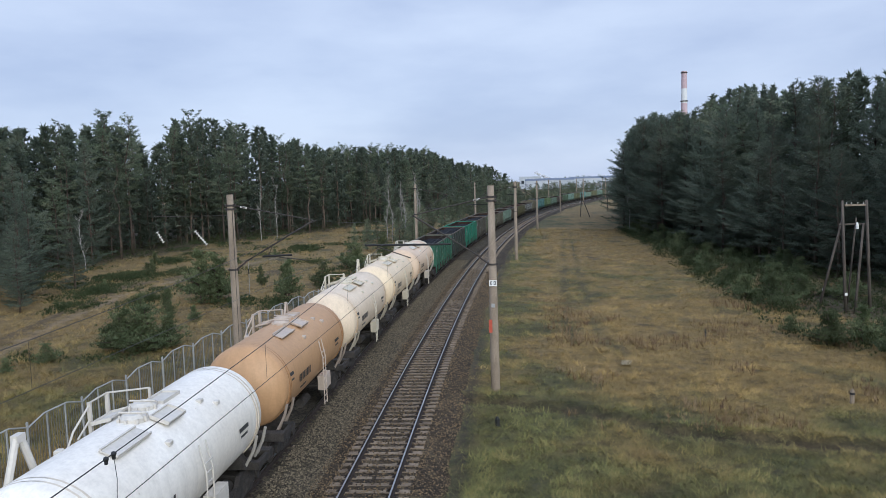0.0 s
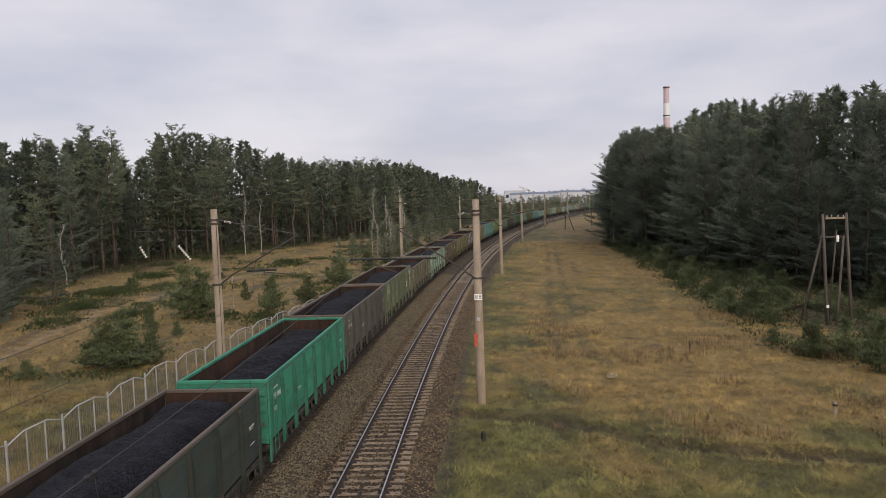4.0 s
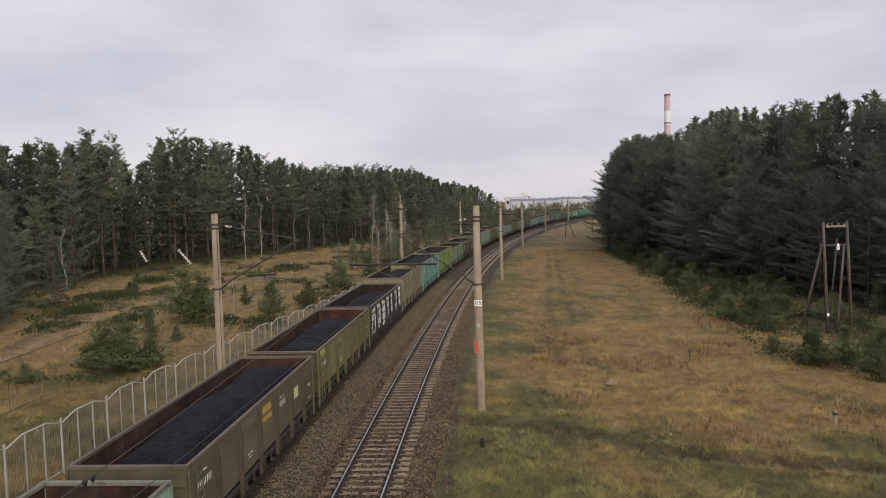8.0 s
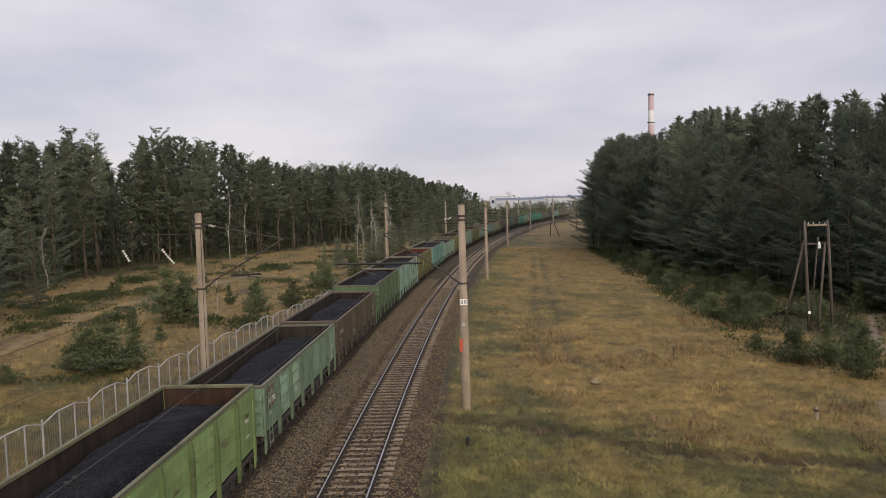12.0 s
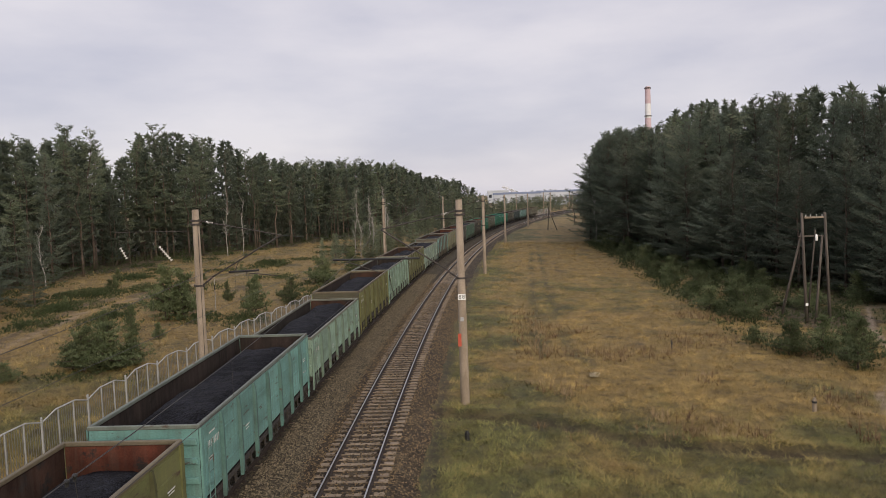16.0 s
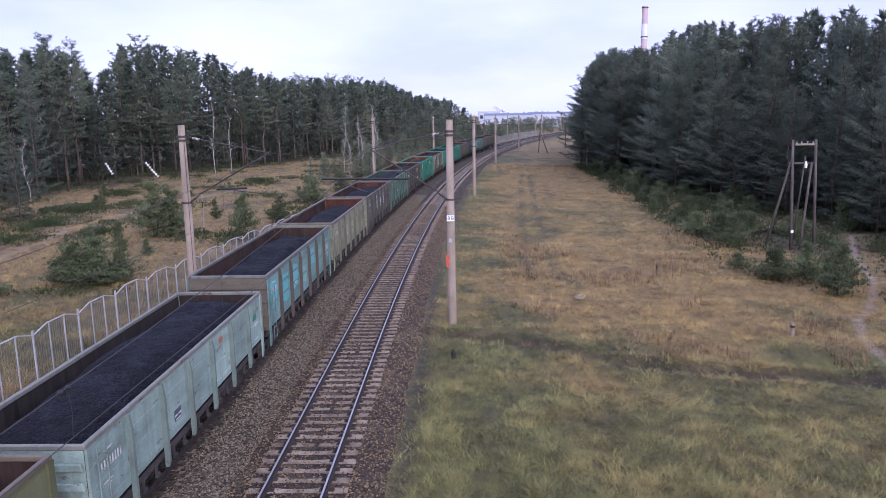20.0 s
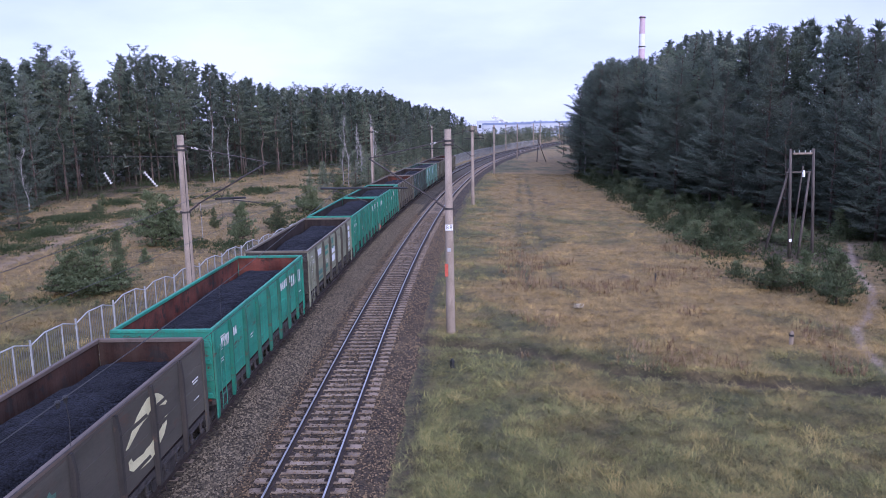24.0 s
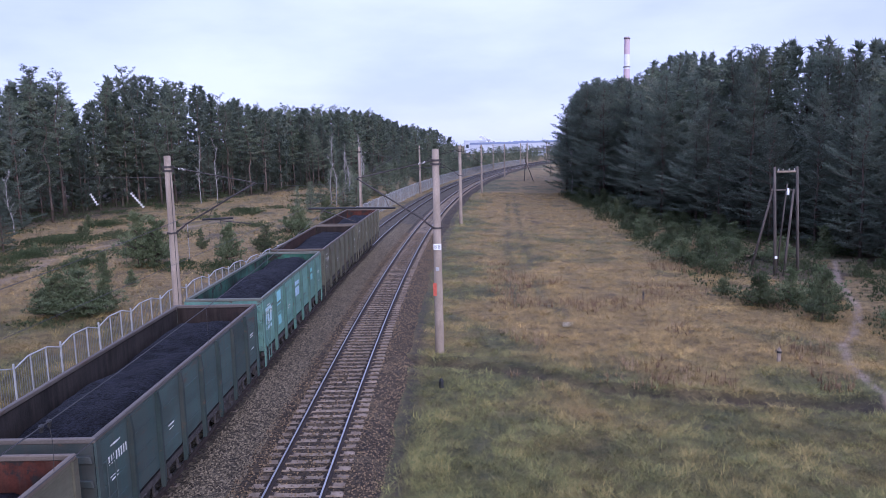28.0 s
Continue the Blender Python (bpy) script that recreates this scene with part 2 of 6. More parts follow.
def part(name, bm, mat, parent, label="", m=None, smooth=False, bevel=0.0):
    """One mesh object under a thing; bm may be a bmesh or a mesh that is shared."""
    me = mesh_of(name, bm, mat, smooth, bevel) if isinstance(bm, bmesh.types.BMesh) else bm
    ob = new(name, me)
    ob.parent = parent
    if m is not None:
        ob.matrix_basis = m
    return tagged(ob, label)


def raw(name, verts, faces, mat, smooth=False):
    me = bpy.data.meshes.new(name)
    me.from_pydata(verts, [], faces)
    me.update()
    me.materials.append(mat)
    if smooth:
        me.shade_smooth()
    return me


def empty(name, m=None, label="", category="", group="", kind=""):
    ob = new(name)
    ob.empty_display_size = 0.3
    if m is not None:
        ob.matrix_basis = m
    return tagged(ob, label, category, group, kind)


# ---------------------------------------------------------------- the line: straight, then a long curve to the right
BEND, RADIUS, X_RIGHT, X_LEFT = 26.0, 1040.8, -4.46, -9.08


def on_line(s, off=0.0, x0=X_RIGHT):
    """Place and heading (turn about z) at s metres along a line that starts at x0; off: metres to its right."""
    rad = RADIUS + X_RIGHT - x0
    if s <= BEND:
        return x0 + off, s, 0.0
    a = (s - BEND) / rad
    xc = x0 + rad
    return xc - (rad - off) * math.cos(a), BEND + (rad - off) * math.sin(a), -a


def stations(a, b):
    out, s = [], a
    while s < b:
        out.append(s)
        s += 200 if s < -200 else 40 if s < 0 else 4 if s < 200 else 8
    return out + [b]


def sweep(profile, x0, a, b, z=0.0, closed=True):
    """Sweeps a profile of (off, height) along the line."""
    ss = stations(a, b)
    verts, faces, n = [], [], len(profile)
    for s in ss:
        for o, h in profile:
            x, y, _ = on_line(s, o, x0)
            verts.append((x, y, z + h))
    last = n if closed else n - 1
    for i in range(len(ss) - 1):
        for k in range(last):
            faces.append((i * n + k, i * n + (k + 1) % n, (i + 1) * n + (k + 1) % n, (i + 1) * n + k))
    return verts, faces


def fence_x(y):
    """Where the fence runs, left of the line."""
    pts = ((-60, -17.2), (22, -16.6), (36, -15.9), (50, -14.4), (64, -13.1))
    for (y0, x0), (y1, x1) in zip(pts, pts[1:]):
        if y <= y1:
            return x0 + (x1 - x0) * (y - y0) / (y1 - y0)
    return line_x(y, X_LEFT) - 4.6


def line_x(y, x0=X_RIGHT):
    rad = RADIUS + X_RIGHT - x0
    return x0 if y < BEND else x0 + rad - math.sqrt(max(1.0, rad * rad - (y - BEND) ** 2))


def ground_z(x, y):
    """Height of the natural ground."""
    c = line_x(y, -6.8) if y < 500 else line_x(500, -6.8)
    d = x - c
    z = -0.62
    if d > 6:
        z -= min(0.45, (d - 6) * 0.03)
    if d < -9:
        z += min(0.3, (-9 - d) * 0.012)
    z += 0.16 * noise.noise(Vector((x * 0.07, y * 0.07, 0.3))) + 0.07 * noise.noise(Vector((x * 0.35, y * 0.35, 2.1))) + (0.06 * noise.noise(Vector((x * 0.8, y * 0.8, 4.4))) if -60 < x < 40 and y < 120 else 0)
    return z


def left_edge(y):
    """Where the left wood begins."""
    pts = ((40, -75), (70, -60), (94, -54), (119, -52), (142, -46), (160, -36), (185, -26), (230, -16), (300, 0), (360, 18))
    for (a, xa), (b, xb) in zip(pts, pts[1:]):
        if y <= b:
            return xa + (xb - xa) * (y - a) / (b - a)
    return pts[-1][1]


def right_edge(y):
    pts = ((20, 46), (45, 40), (60, 36), (85, 31), (110, 28), (131, 25.5), (147, 24.5), (200, 36), (300, 75))
    for (a, xa), (b, xb) in zip(pts, pts[1:]):
        if y <= b:
            return xa + (xb - xa) * (y - a) / (b - a)
    return pts[-1][1]


# ---------------------------------------------------------------- ground
def field_material():
    """Dry and green grass in patches, with bare earth on the trodden ways and as painted tree shade."""
    m = bpy.data.materials.new("meadow_ground")
    m.use_nodes = True
    nt = m.node_tree
    L = nt.links.new
    bs = nt.nodes["Principled BSDF"]
    bs.inputs["Roughness"].default_value = 0.95
    tc = nt.nodes.new("ShaderNodeTexCoord")

    def noise_fac(scale, detail, lo, hi, rough=0.6):
        n = nt.nodes.new("ShaderNodeTexNoise")
        n.inputs["Scale"].default_value, n.inputs["Detail"].default_value = scale, detail
        n.inputs["Roughness"].default_value = rough
        L(tc.outputs["Object"], n.inputs["Vector"])
        r = nt.nodes.new("ShaderNodeMapRange")
        r.inputs["From Min"].default_value, r.inputs["From Max"].default_value = lo, hi
        L(n.outputs["Fac"], r.inputs["Value"])
        return r.outputs[0], n.outputs["Fac"]

    def mix(fac, a, b, kind="MIX"):
        x = nt.nodes.new("ShaderNodeMix")
        x.data_type, x.blend_type = "RGBA", kind
        if isinstance(fac, float):
            x.inputs[0].default_value = fac
        else:
            L(fac, x.inputs[0])
        for i, v in ((6, a), (7, b)):
            if isinstance(v, tuple):
                x.inputs[i].default_value = (*v, 1)
            else:
                L(v, x.inputs[i])
        return x.outputs[2]

    att = nt.nodes.new("ShaderNodeAttribute")
    att.attribute_name = "cover"
    sep = nt.nodes.new("ShaderNodeSeparateColor")
    L(att.outputs["Color"], sep.inputs[0])
    f1, _ = noise_fac(0.16, 8, 0.40, 0.62, 0.65)
    f2, _ = noise_fac(1.6, 8, 0.36, 0.66, 0.7)
    f3, n3 = noise_fac(9.0, 6, 0.30, 0.70, 0.7)
    dry = mix(f2, (0.092, 0.062, 0.021), (0.268, 0.184, 0.066))
    green = mix(f2, (0.034, 0.035, 0.011), (0.092, 0.090, 0.028))
    add = nt.nodes.new("ShaderNodeMath")
    add.operation = "ADD"
    add.use_clamp = True
    L(sep.outputs[0], add.inputs[0])
    f1s = nt.nodes.new("ShaderNodeMath")
    f1s.operation = "MULTIPLY_ADD"
    L(f1, f1s.inputs[0])
    f1s.inputs[1].default_value, f1s.inputs[2].default_value = 0.7, -0.35
    L(f1s.outputs[0], add.inputs[1])
    col = mix(add.outputs[0], dry, green)
    # bare earth, its colour deepened to hold the shadow in the trench
    col = mix(sep.outputs[1], col, mix(f2, (0.018, 0.0125, 0.0075), (0.052, 0.035, 0.021)))
    f4, _ = noise_fac(0.33, 9, 0.53, 0.66, 0.7)
    rust = nt.nodes.new("ShaderNodeMath")
    rust.operation = "MULTIPLY"
    L(f4, rust.inputs[0])
    rust.inputs[1].default_value = 0.32
    col = mix(rust.outputs[0], col, (0.105, 0.070, 0.036))
    col = mix(sep.outputs[2], col, mix(f2, (0.22, 0.165, 0.12), (0.34, 0.265, 0.20)))
    grain = mix(f3, (0.55, 0.55, 0.55), (1.4, 1.4, 1.4))
    col = mix(1.0, col, grain, "MULTIPLY")
    L(col, bs.inputs["Base Color"])
    b = nt.nodes.new("ShaderNodeBump")
    b.inputs["Strength"].default_value, b.inputs["Distance"].default_value = 0.9, 0.12
    L(n3, b.inputs["Height"])
    L(b.outputs[0], bs.inputs["Normal"])
    return m


M["field"] = field_material()


def near_line(x, y, pts):
    """Distance from a way given by its corners."""
    best = 1e9
    for (ax, ay), (bx, by) in zip(pts, pts[1:]):
        dx, dy = bx - ax, by - ay
        k = max(0.0, min(1.0, ((x - ax) * dx + (y - ay) * dy) / (dx * dx + dy * dy)))
        best = min(best, math.hypot(x - ax - k * dx, y - ay - k * dy))
    return best


TRENCH = ((-2.0, 32.9), (0.4, 32.3), (3.4, 31.5), (5.0, 30.3), (6.9, 29.1), (9.1, 28.6), (10.8, 28.2), (12.6, 28.2), (15.7, 27.5), (20, 27.4))
FOOTPATH = ((33, 62), (28.4, 52.8), (26.8, 48.5), (25.3, 44.8), (23.6, 41.4), (21.7, 38.4), (19.6, 35.7), (18.6, 33.2), (17.9, 30.5), (17.6, 28.8), (17.2, 26.5), (19, 20), (22, 8))
DIRT_TRACK = ((-30, 34), (-33.4, 49.3), (-34.0, 52.7), (-34.9, 58.1), (-35.4, 62.0), (-36.4, 66.5), (-36.6, 72.0), (-34, 90), (-30, 105))
# wheel ruts in the meadow, left and right wheel
RUTS = (((11.2, 140), (10.7, 134), (6.5, 81), (4.6, 55), (4.2, 45)), ((12.5, 140), (12.0, 134), (8.1, 81), (6.3, 52), (6.1, 48), (6.7, 42)))


def cover_at(x, y):
    """Dip of the ground, share of green grass, of bare earth (also painted shade) and of sand at a place."""
    dip, bare, green = 0.0, 0.0, 0.15
    n1 = noise.noise(Vector((x * 0.05, y * 0.05, 7.7)))
    n2 = noise.noise(Vector((x * 0.21, y * 0.21, 3.1)))
    n3 = noise.noise(Vector((x * 0.75, y * 0.75, 6.6)))
    d = x - line_x(min(y, 600), -6.8)
    off = x - line_x(min(y, 600), X_RIGHT)
    if 12 < y < 160:
        calm = max(0, min(1, (off - 3.2) / 1.5, (160 - y) / 60)) if d > 0 else max(0, min(1, (-x - 12) / 4, (160 - y) / 60))
        dip = -calm * (0.10 * noise.noise(Vector((x * 0.55, y * 0.55, 31.0))) + 0.07 * noise.noise(Vector((x * 1.0, y * 1.0, 33.0))))
    t = near_line(x, y, TRENCH)
    if t < 1.6:
        dip += 0.58 * math.exp(-(t / 0.5) ** 2) - 0.14 * math.exp(-((t - 0.85) / 0.4) ** 2)
        bare = math.exp(-(t / (0.6 + 0.1 * min(1, max(0, x - 1) / 4))) ** 4) * max(0, min(1, 1.5 + 0.8 * n3))
    sand = 0.75 * math.exp(-(near_line(x, y, FOOTPATH) / 0.21) ** 4)
    sand = max(sand, 0.5 * math.exp(-(near_line(x, y, DIRT_TRACK) / 0.36) ** 4))
    q = near_line(x + 1.5, y - 0.6, DIRT_TRACK)
    if q < 1.6:
        bare = max(bare, 0.7 * math.exp(-(q / 0.5) ** 4))
        dip -= 0.25 * math.exp(-(q / 0.7) ** 2)
    if d > 0:
        near = max(0, min(1, (36.5 + 6 * n2 - y) / 9))
        green = 0.8 * math.exp(-((d - 4) / 4.2) ** 2) + 0.92 * near + 0.12
        calm = 1 - 0.55 * near
        green = min(0.96, green + calm * (0.9 * n1 + 0.7 * n2 + 0.6 * n3))
        if y < 120 and 2.3 < off < 3.2:
            bare = max(bare, 0.85 - 1.6 * abs(off - 2.7))
        if 38 < y < 145:
            rut = min(near_line(x, y, w) for w in RUTS)
            k = math.exp(-(rut / 0.4) ** 2) * max(0, min(1, (y - 38) / 8)) * max(0, min(1, 0.75 + 1.6 * n2))
            bare, green, dip = max(bare, 0.5 * k), max(green, 0.95 * k), dip + 0.12 * k
        bare = max(bare, min(0.6, 1.6 * max(0, 0.6 * n2 + 0.7 * n3 - 0.24) * max(0, min(1, 0.45 - n1)) * (1 - near)))
    else:
        green = 0.05 + 0.18 * max(0, min(1, (75 - y) / 20)) + 0.7 * n1 + 0.6 * n2 + 0.45 * n3
        bare = max(bare, 0.15 if y < 58 else 0.0, min(0.6, 1.0 * max(0, n2 + 0.7 * n3 - 0.12)))
    # dark ground round the power pole: shade of the wood, painted as bare earth
    if math.hypot(x - 26.8, (y - 58.5) * 0.7) < 4.2:
        bare = 0.7
    if 15 < y < 420 and (x < left_edge(y) - 1 or x > right_edge(y) - 1) and y > 40:
        bare, green = max(bare, 0.75), 0.5
    return dip, max(0, min(1, green)), max(0, min(1, bare)), max(0.0, sand)


def build_ground():
    xs = [-1500, -700, -350, -200, -140] + [-110 + 4 * i for i in range(18)] + [-38 + 0.55 * i for i in range(98)] + [15.9 + 0.28 * i for i in range(61)] + [33 + 4 * i for i in range(20)] + [120, 160, 240, 400, 800, 1600]
    ys = [-900, -400, -150, -60, -20, 0, 6] + [10 + 0.6 * i for i in range(90)] + [64 + 1.5 * i for i in range(60)] + [154 + 5 * i for i in range(50)] + [420, 480, 600, 800, 1200, 2000, 3500]
    verts, cover = [], []
    for y in ys:
        for x in xs:
            dip, green, bare, sand = cover_at(x, y)
            verts.append((x, y, ground_z(x, y) - dip))
            cover.append((green, bare, sand, 1))
    n = len(xs)
    faces = [(j * n + i, j * n + i + 1, (j + 1) * n + i + 1, (j + 1) * n + i) for j in range(len(ys) - 1) for i in range(n - 1)]
    me = raw("ground", verts, faces, M["field"], True)
    att = me.color_attributes.new("cover", "FLOAT_COLOR", "POINT")
    att.data.foreach_set("color", np.array(cover, dtype=np.float32).ravel())
    tagged(new("ground", me), "meadow of dry tan and green grass beside the railway", "ground", kind="structure")


build_ground()


# ---------------------------------------------------------------- track bed and rails
def build_bed():
    cx = (X_LEFT + X_RIGHT) / 2
    w = 2.31
    prof = [(-w - 3.3, -0.75), (-w - 1.95, -0.22), (-w + 1.75, -0.215), (0, -0.31), (0.32, -0.30), (w - 1.75, -0.215), (w + 1.65, -0.22), (w + 2.7, -0.75)]
    v, f = sweep(prof, cx, -520, 640, closed=False)
    me = raw("ballast_bed", v, f, M["ballast_grey"], True)
    me.materials.append(M["ballast"])
    n = len(prof) - 1
    for k, p in enumerate(me.polygons):
        p.material_index = 1 if k % n > 3 else 0
    tagged(new("ballast_bed", me), "grey-brown crushed stone ballast under two railway tracks", "ballast", kind="structure")


RAIL = [(-0.075, -0.18), (0.075, -0.18), (0.075, -0.165), (0.012, -0.145), (0.012, -0.045), (0.036, -0.035), (0.036, -0.006), (-0.036, -0.006), (-0.036, -0.035), (-0.012, -0.045), (-0.012, -0.145), (-0.075, -0.165)]
HEAD = [(-0.028, -0.006), (0.028, -0.006), (0.026, 0.0), (-0.026, 0.0)]


def build_track(x0, name, label):
    track = empty(name, pose(0, 0, 0), label, "railway track", kind="structure")
    for side in (-0.7975, 0.7975):
        v, f = sweep([(side + o, h) for o, h in RAIL], x0, -520, 640)
        rail = part("rail", raw("rail", v, f, M["rail_side"]), None, track, "rusty steel rail")
        v, f = sweep([(side + o, h + 0.001) for o, h in HEAD], x0, -520, 640)
        part("rail_head", raw("rail_head", v, f, M["rail_head"]), None, rail, "polished running surface")
    return track


build_bed()
track_right = build_track(X_RIGHT, "railway_track", "empty track with polished rails on concrete sleepers")
track_left = build_track(X_LEFT, "railway_track", "track under the freight train, on concrete sleepers")


def sleeper_mesh():
    """A concrete sleeper: high flat ends, a lower waist between the rails, dark fastenings on both sides of each rail."""
    bm = bmesh.new()
    vs = []
    for x, z, w in ((-1.35, -0.205, 0.115), (-1.30, -0.185, 0.122), (-0.62, -0.178, 0.122), (-0.40, -0.198, 0.105), (0.0, -0.208, 0.095), (0.40, -0.198, 0.105), (0.62, -0.178, 0.122), (1.30, -0.185, 0.122), (1.35, -0.205, 0.115)):
        vs.append([bm.verts.new(p) for p in ((x, -w - 0.035, -0.31), (x, -w, z), (x, w, z), (x, w + 0.035, -0.31))])
    for a, b in zip(vs, vs[1:]):
        for k in range(3):
            bm.faces.new((a[k], b[k], b[k + 1], a[k + 1]))
    bm.faces.new(vs[0])
    bm.faces.new(vs[-1][::-1])
    n = len(bm.faces)
    for sx in (-0.7975, 0.7975):
        box(bm, (sx, 0, -0.172), (0.40, 0.16, 0.014))
        for o in (-0.125, 0.125):
            box(bm, (sx + o, 0, -0.150), (0.09, 0.11, 0.045), taper=0.7)
            tube(bm, [(sx + o, 0, -0.14), (sx + o, 0, -0.098)], 0.02, 6)
    me = mesh_of("sleeper", bm, M["sleeper"])
    me.materials.append(M["rail_side"])
    for i, p in enumerate(me.polygons):
        p.material_index = 1 if i >= n else 0
    return me


# ---------------------------------------------------------------- the freight train
SPEED, T_REF = 18.56, 3.0
GAPS = (14.2, 27.72, 41.85, 55.23, 68.61, 81.99, 95.73, 109.5, 123.26, 136.96, 150.12, 163.74, 177.6, 191.34, 205.53, 218.96, 232.4, 245.81, 259.71, 273.99, 287.35, 300.95, 314.29, 328.34, 342.14, 356.13,
        370.05, 383.46, 396.88, 410.29, 424.0, 438.18, 451.24, 464.6, 478.14, 491.93, 506.08, 519.8, 533.5)


def gap_at(n):
    """Where the coupling behind wagon n is, along the train, at the reference time; -1 is the one before the first open wagon."""
    return GAPS[n + 1]


TRAIN = []                      # thing, place along the train


def bogie_meshes():
    bm = bmesh.new()
    prof = [(-1.30, 0.62), (-1.22, 0.36), (-0.62, 0.36), (-0.42, 0.20), (0.42, 0.20), (0.62, 0.36), (1.22, 0.36), (1.30, 0.62), (0.7, 0.66), (0.45, 0.92), (-0.45, 0.92), (-0.7, 0.66)]
    for x in (-0.07, 0.07):
        vs = [bm.verts.new((x, y, z)) for y, z in prof]
        bm.faces.new(vs)
    bm.verts.ensure_lookup_table()
    n = len(prof)
    for i in range(n):
        bm.faces.new((bm.verts[i], bm.verts[(i + 1) % n], bm.verts[n + (i + 1) % n], bm.verts[n + i]))
    for y in (-0.925, 0.925):
        tube(bm, [(-0.13, y, 0.475), (0.13, y, 0.475)], 0.17, 10)
    for y in (-0.2, 0, 0.2):
        tube(bm, [(0.0, y, 0.3), (0.0, y, 0.62)], 0.10, 8)
    frame_me = mesh_of("side_frame", bm, M["grime"])
    bm = bmesh.new()
    box(bm, (0, 0, 0.70), (2.3, 0.42, 0.26), taper=0.9)
    tube(bm, [(0, 0, 0.8), (0, 0, 0.98)], 0.2, 12)
    bol = mesh_of("bolster", bm, M["grime"])
    bm = bmesh.new()
    for sx in (-1, 1):
        c = sx * 0.79
        tube(bm, [(c - 0.03 * sx, 0, 0), (c + 0.09 * sx, 0, 0)], 0.475, 20)
        tube(bm, [(c - 0.055 * sx, 0, 0), (c - 0.03 * sx, 0, 0)], 0.505, 20)
        for k in range(5):
            a = 2 * math.pi * k / 5
            box(bm, (c + 0.1 * sx, 0.27 * math.cos(a), 0.27 * math.sin(a)), (0.03, 0.09, 0.09))
    tube(bm, [(-1.05, 0, 0), (1.05, 0, 0)], 0.085, 10)
    whl = mesh_of("wheelset", bm, M["wheel"])
    return frame_me, bol, whl


SIDE_FRAME, BOLSTER, WHEELSET = bogie_meshes()
WHEELSETS = {-0.925: [], 0.925: []}


def add_bogie(wagon, y):
    b = part("bogie", BOLSTER, None, wagon, "", pose(0, y, 0))
    for sx in (-1.02, 1.02):
        part("side_frame", SIDE_FRAME, None, b, "", pose(sx, 0, 0))
    for dy in (-0.925, 0.925):
        WHEELSETS[dy].append(part("wheelset", WHEELSET, None, b, "steel wheels with bright treads", pose(0, dy, 0.475)))


def coupler_mesh():
    bm = bmesh.new()
    box(bm, (0, 0.25, 0), (0.16, 0.6, 0.2))
    box(bm, (0.05, 0.55, 0), (0.34, 0.2, 0.3), taper=0.85)
    box(bm, (-0.16, 0.68, 0), (0.12, 0.2, 0.28))
    return mesh_of("coupler", bm, M["grime"], bevel=0.015)


COUPLER = coupler_mesh()
W2, FLOOR = 1.53, 1.28


